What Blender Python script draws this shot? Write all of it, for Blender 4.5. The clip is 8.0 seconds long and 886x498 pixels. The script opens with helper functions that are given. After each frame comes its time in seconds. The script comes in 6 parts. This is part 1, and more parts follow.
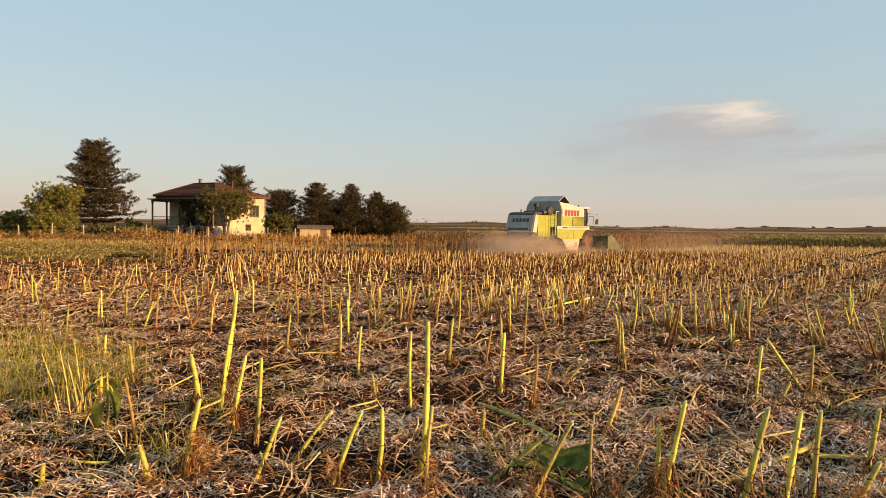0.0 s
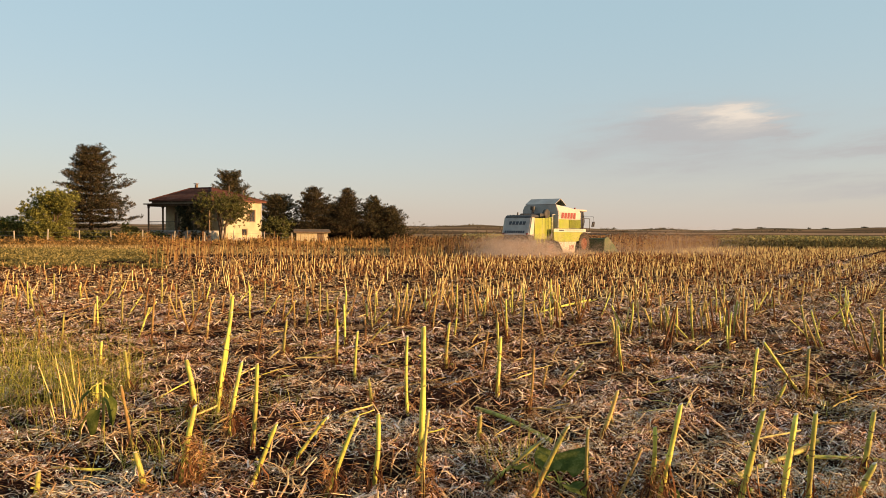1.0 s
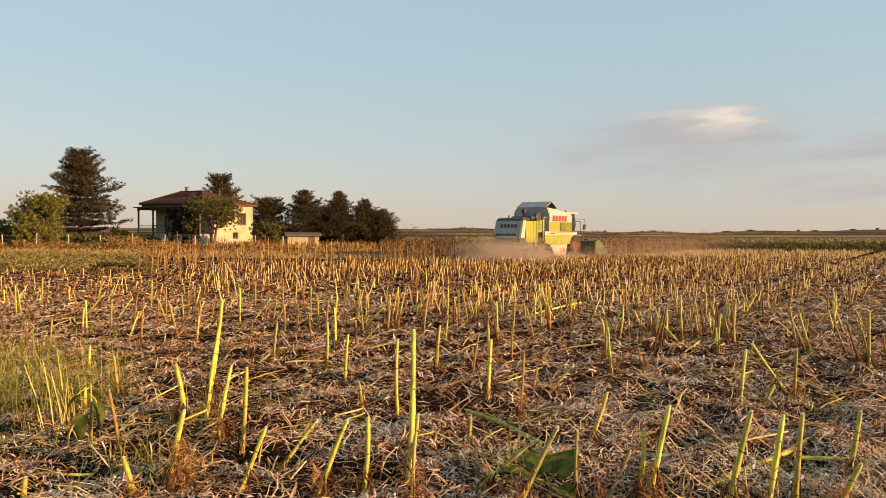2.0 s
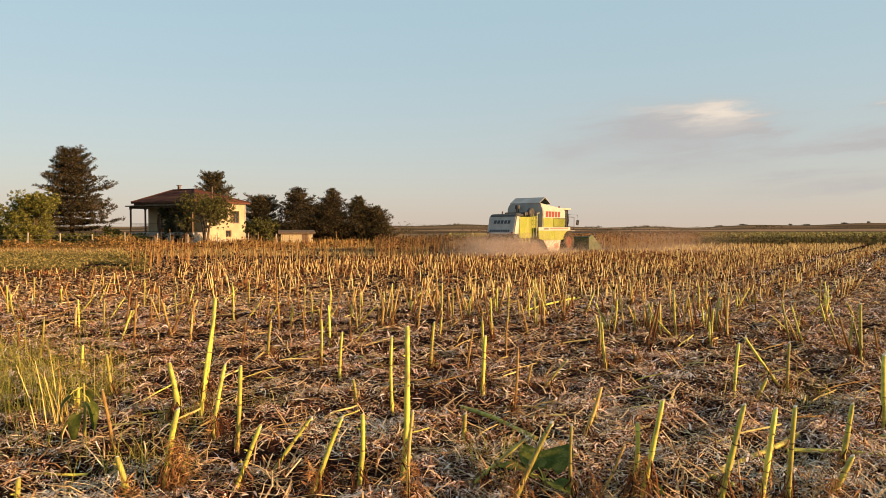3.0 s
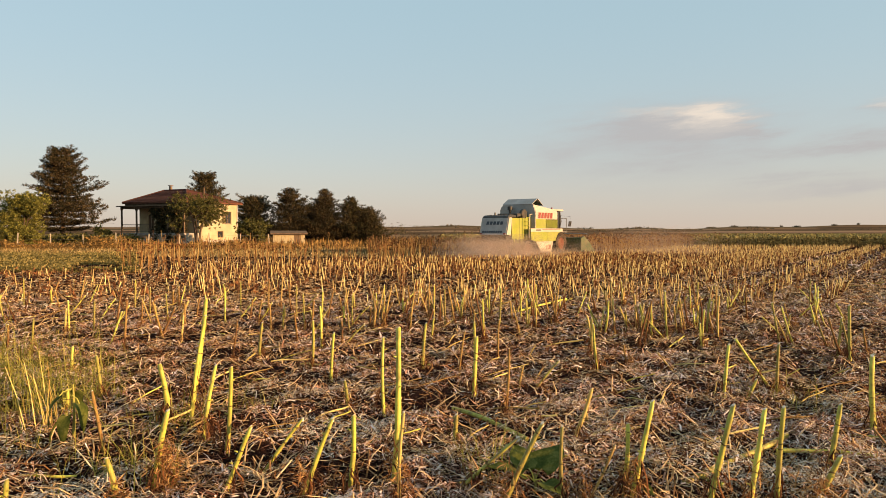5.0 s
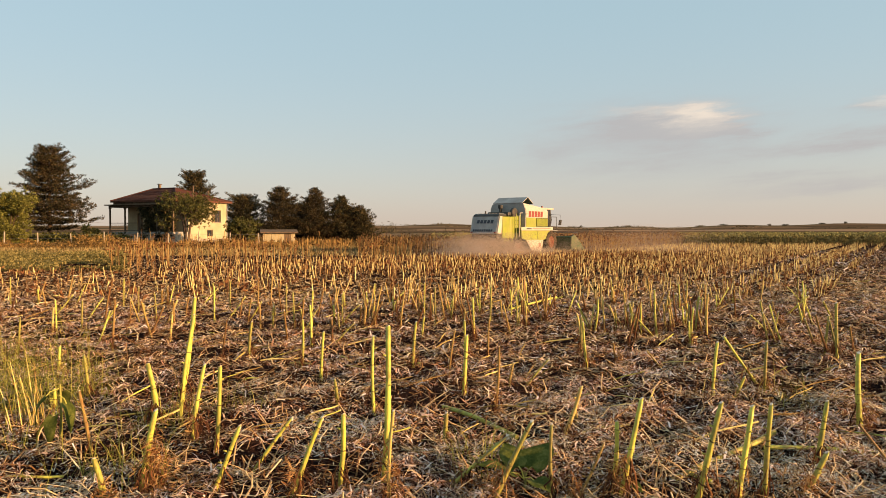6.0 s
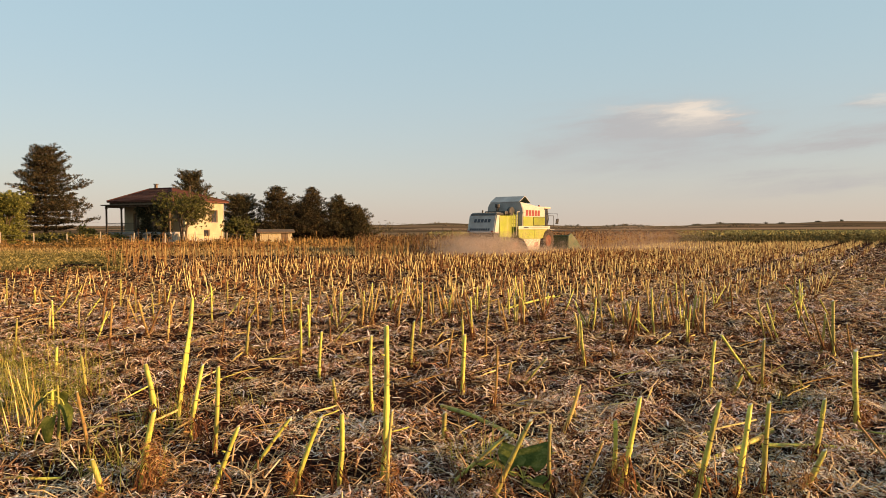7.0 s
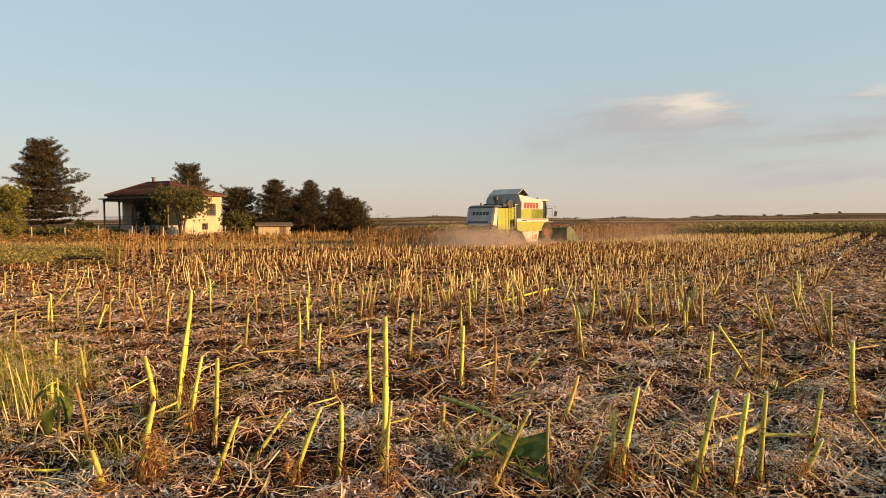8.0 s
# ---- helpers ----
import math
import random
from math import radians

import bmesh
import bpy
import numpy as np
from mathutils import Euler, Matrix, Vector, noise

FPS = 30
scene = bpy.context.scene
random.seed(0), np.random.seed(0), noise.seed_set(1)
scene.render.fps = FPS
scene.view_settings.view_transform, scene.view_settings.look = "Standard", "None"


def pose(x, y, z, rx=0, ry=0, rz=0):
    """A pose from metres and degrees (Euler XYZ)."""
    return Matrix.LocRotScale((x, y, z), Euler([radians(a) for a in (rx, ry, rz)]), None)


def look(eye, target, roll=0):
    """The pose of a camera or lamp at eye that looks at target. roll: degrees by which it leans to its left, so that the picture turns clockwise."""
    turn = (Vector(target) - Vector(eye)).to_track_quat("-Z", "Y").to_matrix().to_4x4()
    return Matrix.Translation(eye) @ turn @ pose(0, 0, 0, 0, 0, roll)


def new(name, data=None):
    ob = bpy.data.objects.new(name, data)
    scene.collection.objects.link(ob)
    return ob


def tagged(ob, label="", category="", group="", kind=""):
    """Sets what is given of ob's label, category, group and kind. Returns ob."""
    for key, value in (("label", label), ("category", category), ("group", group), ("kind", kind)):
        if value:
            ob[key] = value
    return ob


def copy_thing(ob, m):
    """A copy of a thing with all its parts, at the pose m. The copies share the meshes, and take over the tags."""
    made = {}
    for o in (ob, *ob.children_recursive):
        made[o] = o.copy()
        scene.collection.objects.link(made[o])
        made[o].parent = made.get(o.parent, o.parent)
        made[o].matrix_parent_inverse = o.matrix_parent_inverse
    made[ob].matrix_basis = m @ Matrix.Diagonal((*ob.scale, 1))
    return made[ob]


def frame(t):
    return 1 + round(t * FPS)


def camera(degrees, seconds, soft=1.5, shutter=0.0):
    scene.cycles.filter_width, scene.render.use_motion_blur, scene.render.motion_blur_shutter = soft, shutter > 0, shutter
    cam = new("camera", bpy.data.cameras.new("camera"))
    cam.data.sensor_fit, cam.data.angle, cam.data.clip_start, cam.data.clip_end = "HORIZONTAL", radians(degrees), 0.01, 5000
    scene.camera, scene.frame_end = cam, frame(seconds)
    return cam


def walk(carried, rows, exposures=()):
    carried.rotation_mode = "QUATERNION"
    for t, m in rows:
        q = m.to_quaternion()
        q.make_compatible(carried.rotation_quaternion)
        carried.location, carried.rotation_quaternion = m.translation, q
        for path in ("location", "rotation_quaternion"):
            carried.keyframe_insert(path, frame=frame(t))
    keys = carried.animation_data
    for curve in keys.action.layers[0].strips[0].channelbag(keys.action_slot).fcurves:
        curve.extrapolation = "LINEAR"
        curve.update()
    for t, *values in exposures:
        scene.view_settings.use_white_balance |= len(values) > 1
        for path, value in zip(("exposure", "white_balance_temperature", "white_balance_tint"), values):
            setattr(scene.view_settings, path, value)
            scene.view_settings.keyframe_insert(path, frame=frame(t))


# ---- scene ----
# ---------- camera and its walk ----------
cam = camera(67.0, 8.0, soft=0.7)
PATH = [(0.0, -0.034, 0.022, 1.688, 88.069, -0.819, 1.454),
        (0.5, -0.028, 0.031, 1.686, 88.086, -0.665, 1.088),
        (1.0, -0.023, 0.017, 1.695, 88.35, -0.477, 1.179),
        (2.5, -0.003, 0.008, 1.696, 88.625, -0.177, 0.065),
        (3.0, -0.004, 0.01, 1.695, 88.321, 0.048, -0.07),
        (3.5, 0.0, 0.0, 1.7, 88.55, 0.0, 0.0),
        (4.0, 0.006, 0.004, 1.696, 88.742, 0.097, -0.624),
        (4.5, 0.003, 0.005, 1.696, 88.547, 0.036, -0.513),
        (6.0, 0.012, 0.007, 1.694, 88.292, -0.026, -1.493),
        (6.5, 0.01, 0.011, 1.696, 88.178, 0.225, -1.725),
        (7.0, 0.005, 0.008, 1.697, 88.218, 0.157, -1.745),
        (7.5, 0.004, 0.007, 1.692, 88.08, 0.25, -1.848),
        (8.0, 0.006, 0.001, 1.688, 87.612, 0.305, -1.878)]
walk(cam, [(r[0], pose(*r[1:])) for r in PATH])

# ---------- world, sun, exposure ----------
SUN_DIR = Vector((0.914, -0.407, 0.0)).normalized()
SUN_EL = radians(10.5)
SUN_AZ = math.atan2(SUN_DIR.x, SUN_DIR.y)
scene.view_settings.exposure = 1.12

world = bpy.data.worlds.new("evening_sky")
scene.world = world
world.use_nodes = True
wn, wl = world.node_tree.nodes, world.node_tree.links
wn.clear()


def wnode(kind, **sets):
    n = wn.new(kind)
    for k, v in sets.items():
        n.inputs[int(k[1:])].default_value = v
    return n


def wmath(op, a, b=None, clamp=False):
    n = wn.new("ShaderNodeMath")
    n.operation, n.use_clamp = op, clamp
    for i, v in enumerate((a, b)):
        if v is None:
            continue
        if isinstance(v, (int, float)):
            n.inputs[i].default_value = v
        else:
            wl.new(v, n.inputs[i])
    return n.outputs[0]


def wmix(fac, a, b):
    n = wn.new("ShaderNodeMix")
    n.data_type = "RGBA"
    for sock, v in ((n.inputs[0], fac), (n.inputs[6], a), (n.inputs[7], b)):
        if isinstance(v, (int, float, tuple)):
            sock.default_value = v
        else:
            wl.new(v, sock)
    return n.outputs[2]


sky = wn.new("ShaderNodeTexSky")
sky.sky_type = "NISHITA"
sky.sun_disc = False
sky.sun_elevation, sky.sun_rotation = SUN_EL, SUN_AZ
sky.air_density, sky.dust_density, sky.ozone_density = 1.0, 2.0, 1.6
coord = wn.new("ShaderNodeTexCoord")
sep = wn.new("ShaderNodeSeparateXYZ")
wl.new(coord.outputs["Generated"], sep.inputs[0])
azim = wmath("ARCTAN2", sep.outputs[0], sep.outputs[1])
elev = wmath("ARCSINE", sep.outputs[2])
# soft evening clouds: a bank of stretched wisps low in the sky, thickest to the right of the field
comb = wn.new("ShaderNodeCombineXYZ")
wl.new(wmath("MULTIPLY", azim, 6.0), comb.inputs[0])
wl.new(wmath("MULTIPLY", wmath("ADD", elev, wmath("MULTIPLY", azim, -0.06)), 30.0), comb.inputs[1])
wisp = wn.new("ShaderNodeTexNoise")
wisp.inputs["Scale"].default_value, wisp.inputs["Detail"].default_value = 1.35, 8.0
wisp.inputs["Roughness"].default_value, wisp.inputs["Distortion"].default_value = 0.58, 0.7
wl.new(comb.outputs[0], wisp.inputs["Vector"])


ragged = wn.new("ShaderNodeTexNoise")
ragged.inputs["Scale"].default_value, ragged.inputs["Detail"].default_value = 2.3, 6.0
ragged.inputs["Roughness"].default_value = 0.6
wl.new(comb.outputs[0], ragged.inputs["Vector"])
rag = wn.new("ShaderNodeSeparateColor")
wl.new(ragged.outputs["Color"], rag.inputs[0])
azim_w = wmath("ADD", azim, wmath("MULTIPLY", wmath("SUBTRACT", rag.outputs[0], 0.5), 0.16))
elev_w = wmath("ADD", elev, wmath("MULTIPLY", wmath("SUBTRACT", rag.outputs[1], 0.5), 0.034))


def bump_at(a0, e0, wa, we, slope=0.0):
    """1 at a direction in the sky, falling off round it with a ragged edge."""
    da = wmath("SUBTRACT", azim_w, a0)
    de = wmath("DIVIDE", wmath("SUBTRACT", wmath("SUBTRACT", elev_w, e0), wmath("MULTIPLY", da, slope)), we)
    da = wmath("DIVIDE", da, wa)
    r2 = wmath("ADD", wmath("MULTIPLY", da, da), wmath("MULTIPLY", de, de))
    return wmath("EXPONENT", wmath("MULTIPLY", r2, -1.0))


# the puffs and streaks: azimuth, elevation, half-widths, thickness, slope
cover = wmath("MULTIPLY", bump_at(0.40, 0.095, 0.30, 0.065), 0.27)
for a0, e0, wa, we, amount, slope in ((0.320, 0.147, 0.10, 0.025, 1.15, 0.0), (0.390, 0.150, 0.05, 0.020, 0.95, 0.0), (0.43, 0.130, 0.035, 0.006, 0.5, -0.06),
                                      (0.336, 0.106, 0.10, 0.022, 0.62, 0.08), (0.189, 0.116, 0.05, 0.014, 0.5, 0.0), (0.535, 0.106, 0.10, 0.009, 0.75, 0.08),
                                      (0.612, 0.154, 0.045, 0.010, 0.75, 0.0), (0.612, 0.122, 0.05, 0.010, 0.6, 0.0), (0.57, 0.058, 0.11, 0.009, 0.65, 0.06), (0.49, 0.070, 0.07, 0.005, 0.4, 0.05)):
    cover = wmath("ADD", cover, wmath("MULTIPLY", bump_at(a0, e0, wa, we, slope), amount))
dens = wmath("MULTIPLY", wmath("MULTIPLY", cover, wmath("ADD", wmath("MULTIPLY", wisp.outputs["Fac"], 1.7), 0.05)), 1.0, True)
warm = wmath("ADD", bump_at(0.392, 0.156, 0.042, 0.016), wmath("MULTIPLY", bump_at(0.615, 0.161, 0.03, 0.007), 0.8), True)
warm = wmath("ADD", warm, wmath("MULTIPLY", bump_at(0.32, 0.168, 0.07, 0.006), 0.35), True)
cloud_col = wmix(warm, (2.40, 2.26, 2.24, 1), (4.5, 3.75, 3.05, 1))
veil = wmix(wmath("EXPONENT", wmath("MULTIPLY", wmath("MAXIMUM", elev, 0.0), -7.0)), (2.08, 3.02, 3.42, 1), (3.78, 3.06, 2.50, 1))
sky_tint = wmix(0.78, sky.outputs[0], veil)
sky_mix = wmix(wmath("MULTIPLY", dens, 0.82), sky_tint, cloud_col)
bg = wn.new("ShaderNodeBackground")
bg.inputs["Strength"].default_value = 0.096
wl.new(sky_mix, bg.inputs["Color"])
wout = wn.new("ShaderNodeOutputWorld")
wl.new(bg.outputs[0], wout.inputs[0])

sun_data = bpy.data.lights.new("sun", "SUN")
sun_data.energy, sun_data.angle, sun_data.color = 5.0, radians(0.6), (1.0, 0.59, 0.28)
sun = new("sun", sun_data)
sun_way = Vector((SUN_DIR.x * math.cos(SUN_EL), SUN_DIR.y * math.cos(SUN_EL), math.sin(SUN_EL)))
sun.matrix_world = look(tuple(sun_way * 60), (0, 0, 0))


# ---------- materials ----------
def material(name, colours, scale=8.0, rough=0.8, bump=0.25, metal=0.0, fine=60.0, rand="", rand_amount=0.5,
             stretch=(1, 1, 1), bump_scale=None, translucent=0.0, dirt=None, dirt_amount=0.35, dirt_scale=1.5):
    """A surface with two scales of variation. colours: dark to light. rand: 'object' or 'island' shifts each piece."""
    m = bpy.data.materials.new(name)
    m.use_nodes = True
    n, l = m.node_tree.nodes, m.node_tree.links
    n.clear()
    out = n.new("ShaderNodeOutputMaterial")
    bsdf = n.new("ShaderNodeBsdfPrincipled")
    tc = n.new("ShaderNodeTexCoord")
    mp = n.new("ShaderNodeMapping")
    mp.inputs["Scale"].default_value = stretch
    l.new(tc.outputs["Object"], mp.inputs["Vector"])
    big = n.new("ShaderNodeTexNoise")
    big.inputs["Scale"].default_value, big.inputs["Detail"].default_value = scale, 4.0
    small = n.new("ShaderNodeTexNoise")
    small.inputs["Scale"].default_value, small.inputs["Detail"].default_value = fine, 3.0
    l.new(mp.outputs[0], big.inputs["Vector"])
    l.new(mp.outputs[0], small.inputs["Vector"])
    add = n.new("ShaderNodeMath")
    add.operation = "MULTIPLY_ADD"
    l.new(small.outputs["Fac"], add.inputs[0])
    add.inputs[1].default_value = 0.45
    l.new(big.outputs["Fac"], add.inputs[2])
    val = n.new("ShaderNodeMath")
    val.operation = "SUBTRACT"
    l.new(add.outputs[0], val.inputs[0])
    val.inputs[1].default_value = 0.225
    fac = val.outputs[0]
    if rand:
        if rand == "object":
            src = n.new("ShaderNodeObjectInfo").outputs["Random"]
        else:
            src = n.new("ShaderNodeNewGeometry").outputs["Random Per Island"]
        mixr = n.new("ShaderNodeMix")
        mixr.inputs[0].default_value = rand_amount
        l.new(fac, mixr.inputs[2])
        l.new(src, mixr.inputs[3])
        fac = mixr.outputs[0]
    ramp = n.new("ShaderNodeValToRGB")
    els = ramp.color_ramp.elements
    lo, hi = (0.02, 0.98) if rand and rand_amount > 0.6 else (0.3, 0.72)
    while len(els) < len(colours):
        els.new(0.5)
    for i, c in enumerate(colours):
        els[i].position = lo + (hi - lo) * i / max(1, len(colours) - 1)
        els[i].color = (*c, 1)
    l.new(fac, ramp.inputs[0])
    col = ramp.outputs[0]
    if dirt:
        dn = n.new("ShaderNodeTexNoise")
        dn.inputs["Scale"].default_value, dn.inputs["Detail"].default_value = dirt_scale, 6.0
        dn.inputs["Roughness"].default_value = 0.65
        l.new(tc.outputs["Object"], dn.inputs["Vector"])
        mr = n.new("ShaderNodeMapRange")
        mr.inputs[1].default_value, mr.inputs[2].default_value = 0.42, 0.75
        mr.inputs[4].default_value = dirt_amount
        l.new(dn.outputs["Fac"], mr.inputs[0])
        mx = n.new("ShaderNodeMix")
        mx.data_type = "RGBA"
        l.new(mr.outputs[0], mx.inputs[0])
        l.new(col, mx.inputs[6])
        mx.inputs[7].default_value = (*dirt, 1)
        col = mx.outputs[2]
    l.new(col, bsdf.inputs["Base Color"])
    bsdf.inputs["Roughness"].default_value = rough
    bsdf.inputs["Metallic"].default_value = metal
    if rough >= 0.7:
        bsdf.inputs["Specular IOR Level"].default_value = 0.06
    if bump:
        b = n.new("ShaderNodeBump")
        b.inputs["Strength"].default_value = bump
        b.inputs["Distance"].default_value = bump_scale or 0.01
        l.new(add.outputs[0], b.inputs["Height"])
        l.new(b.outputs[0], bsdf.inputs["Normal"])
    if translucent:
        tr = n.new("ShaderNodeBsdfTranslucent")
        l.new(col, tr.inputs["Color"])
        ms = n.new("ShaderNodeMixShader")
        ms.inputs[0].default_value = translucent
        l.new(bsdf.outputs[0], ms.inputs[1])
        l.new(tr.outputs[0], ms.inputs[2])
        l.new(ms.outputs[0], out.inputs[0])
    else:
        l.new(bsdf.outputs[0], out.inputs[0])
    return m


M_STALK = material("green_yellow_stalk", [(0.20, 0.15, 0.03), (0.50, 0.475, 0.06), (0.66, 0.62, 0.10)], 9, 0.6, 0.6, fine=110,
                   rand="object", rand_amount=0.4, stretch=(1, 1, 0.18), dirt=(0.10, 0.065, 0.035), dirt_amount=0.8, dirt_scale=12)
M_STALK_DRY = material("dry_brown_stalk", [(0.11, 0.045, 0.022), (0.33, 0.21, 0.07), (0.56, 0.43, 0.14)], 9, 0.8, 0.4, fine=70,
                       rand="object", rand_amount=0.4, stretch=(1, 1, 0.25))
M_STALK_STRAW = material("bleached_stalk", [(0.26, 0.16, 0.045), (0.52, 0.38, 0.11), (0.70, 0.56, 0.20)], 9, 0.75, 0.5, fine=90, rand="object", rand_amount=0.5)
M_SCAR = material("dark_leaf_scar", [(0.07, 0.05, 0.02), (0.17, 0.12, 0.05)], 30, 0.85, 0.4)
M_PITH = material("pale_stalk_pith", [(0.55, 0.48, 0.36), (0.74, 0.68, 0.56)], 30, 0.9, 0.3)
M_STUBBLE = material("far_stubble", [(0.10, 0.043, 0.022), (0.31, 0.18, 0.078), (0.62, 0.48, 0.19), (0.82, 0.70, 0.32)], 3, 0.75, 0.0,
                     rand="island", rand_amount=0.8)
M_STRAW = material("golden_straw", [(0.08, 0.035, 0.016), (0.36, 0.20, 0.08), (0.66, 0.455, 0.23), (0.80, 0.66, 0.43)], 3, 0.7, 0.0, rand="island", rand_amount=0.85)
M_CROP = material("dry_crop", [(0.09, 0.038, 0.017), (0.20, 0.10, 0.038), (0.33, 0.20, 0.07), (0.46, 0.32, 0.12)], 3, 0.85, 0.0, rand="island", rand_amount=0.8)
M_HEAD = material("dry_seed_head", [(0.03, 0.016, 0.011), (0.10, 0.05, 0.026), (0.22, 0.12, 0.05)], 6, 0.9, 0.0, rand="island", rand_amount=0.7)
M_LITTER = material("chopped_straw", [(0.013, 0.008, 0.008), (0.15, 0.062, 0.040), (0.47, 0.255, 0.16), (0.73, 0.55, 0.44), (0.84, 0.76, 0.74)], 4, 0.85, 0.0,
                    rand="island", rand_amount=0.85)
M_DRYLEAF = material("withered_leaf", [(0.03, 0.013, 0.008), (0.12, 0.046, 0.021), (0.25, 0.11, 0.045)], 7, 0.85, 0.3, rand="island",
                     rand_amount=0.6, translucent=0.25)
M_TUFT = material("dead_leaf_fibre", [(0.07, 0.026, 0.013), (0.19, 0.08, 0.032), (0.42, 0.22, 0.08), (0.62, 0.42, 0.18)], 6, 0.85, 0.0, rand="island", rand_amount=0.8,
                  translucent=0.25)
M_LEAF = material("sunflower_leaf", [(0.036, 0.048, 0.010), (0.075, 0.09, 0.018), (0.16, 0.16, 0.042)], 10, 0.85, 0.6, fine=60, translucent=0.18)
M_WEED = material("weed_blades", [(0.05, 0.055, 0.014), (0.16, 0.165, 0.035), (0.38, 0.35, 0.06), (0.60, 0.50, 0.14)], 3, 0.7, 0.0, rand="island",
                  rand_amount=0.85, translucent=0.3)
M_NEEDLE = material("pine_needles", [(0.014, 0.018, 0.009), (0.042, 0.038, 0.018), (0.11, 0.078, 0.034)], 1.2, 0.75, 0.0, rand="island", rand_amount=0.6)
M_NEEDLE_B = material("brownish_needles", [(0.012, 0.015, 0.008), (0.038, 0.032, 0.016), (0.105, 0.072, 0.034)], 0.9, 0.75, 0.0, rand="island", rand_amount=0.5)
M_FOLIAGE = material("olive_foliage", [(0.032, 0.034, 0.012), (0.08, 0.078, 0.022), (0.155, 0.142, 0.042)], 1.4, 0.7, 0.0, rand="island",
                     rand_amount=0.6, translucent=0.2)
M_FOLIAGE_L = material("light_green_foliage", [(0.06, 0.062, 0.017), (0.145, 0.142, 0.032), (0.26, 0.24, 0.055)], 1.4, 0.7, 0.0, rand="island",
                       rand_amount=0.6, translucent=0.25)
# lightened base colour: the haze of distance is painted into these bushes
M_FARBUSH_HAZED = material("far_bushes", [(0.06, 0.05, 0.03), (0.10, 0.085, 0.05), (0.15, 0.12, 0.07)], 0.3, 0.9, 0.0, rand="island", rand_amount=0.5)
M_BARK = material("bark", [(0.05, 0.035, 0.025), (0.11, 0.075, 0.05), (0.18, 0.13, 0.09)], 6, 0.9, 0.6, stretch=(1, 1, 0.3))
M_DRYWEED = material("dry_weeds", [(0.045, 0.03, 0.013), (0.12, 0.075, 0.026), (0.25, 0.145, 0.046), (0.40, 0.26, 0.088)], 1.0, 0.85, 0.0, rand="island", rand_amount=0.75)
M_PALEGRASS = material("pale_dry_grass", [(0.13, 0.095, 0.04), (0.24, 0.18, 0.075), (0.36, 0.28, 0.13)], 0.4, 0.85, 0.0, rand="island", rand_amount=0.6)
M_HERB = material("low_herbs", [(0.07, 0.064, 0.022), (0.155, 0.132, 0.042), (0.27, 0.215, 0.08)], 0.5, 0.8, 0.0, rand="island", rand_amount=0.6)
M_GREENCROP = material("green_crop", [(0.05, 0.042, 0.02), (0.095, 0.08, 0.034), (0.16, 0.135, 0.05), (0.27, 0.225, 0.085)], 2, 0.75, 0.0, rand="island", rand_amount=0.75, translucent=0.15)
M_BOWED = material("bowed_flower_heads", [(0.12, 0.105, 0.04), (0.25, 0.22, 0.08), (0.40, 0.35, 0.13)], 2, 0.8, 0.0, rand="island", rand_amount=0.7)
M_LIME = material("lime_green_paint", [(0.21, 0.235, 0.022), (0.28, 0.305, 0.03)], 2, 0.38, 0.05, dirt=(0.30, 0.23, 0.12), dirt_amount=0.45, dirt_scale=1.2)
M_WHITE = material("dusty_white_paint", [(0.37, 0.325, 0.25), (0.48, 0.43, 0.345)], 2, 0.5, 0.05, dirt=(0.36, 0.28, 0.17), dirt_amount=0.4, dirt_scale=1.1)
M_GREY = material("grey_sheet", [(0.12, 0.125, 0.135), (0.20, 0.205, 0.21)], 2, 0.5, 0.08, dirt=(0.22, 0.17, 0.12), dirt_amount=0.4)
M_BLACK = material("black_rubber_and_plastic", [(0.012, 0.012, 0.012), (0.03, 0.028, 0.026)], 4, 0.6, 0.1, dirt=(0.13, 0.09, 0.055), dirt_amount=0.5)
M_TYRE = material("dusty_tyre", [(0.02, 0.018, 0.016), (0.05, 0.042, 0.035)], 5, 0.85, 0.3, dirt=(0.16, 0.11, 0.07), dirt_amount=0.6)
M_HOOD = material("dusty_grey_white_paint", [(0.27, 0.25, 0.24), (0.39, 0.36, 0.33)], 2, 0.55, 0.05, dirt=(0.24, 0.19, 0.13), dirt_amount=0.5, dirt_scale=1.3)
M_RIM = material("dusty_red_rim", [(0.11, 0.042, 0.028), (0.17, 0.065, 0.042)], 3, 0.8, 0.1, dirt=(0.17, 0.12, 0.08), dirt_amount=0.8)
M_RED = material("red_paint", [(0.17, 0.022, 0.016), (0.23, 0.035, 0.024)], 3, 0.55, 0.05)
M_NAVY = material("dark_lettering", [(0.02, 0.022, 0.03), (0.04, 0.04, 0.05)], 3, 0.5, 0.0)
M_DKGREEN = material("dark_green_paint", [(0.035, 0.06, 0.018), (0.06, 0.10, 0.03)], 3, 0.65, 0.05, dirt=(0.16, 0.11, 0.06), dirt_amount=0.75)
M_STEEL = material("worn_steel", [(0.20, 0.19, 0.17), (0.38, 0.36, 0.33)], 5, 0.45, 0.1, metal=0.7)
M_MIRROR = material("mirror_glass", [(0.85, 0.85, 0.85), (0.9, 0.9, 0.9)], 2, 0.08, 0.0, metal=1.0)
M_GLASS = material("dark_window_glass", [(0.02, 0.022, 0.025), (0.035, 0.035, 0.04)], 1, 0.08, 0.0)
M_DUST = material("airborne_dust", [(0.55, 0.425, 0.33), (0.70, 0.56, 0.44)], 1, 1.0, 0.0, translucent=0.45)
dust_nodes, dust_links = M_DUST.node_tree.nodes, M_DUST.node_tree.links
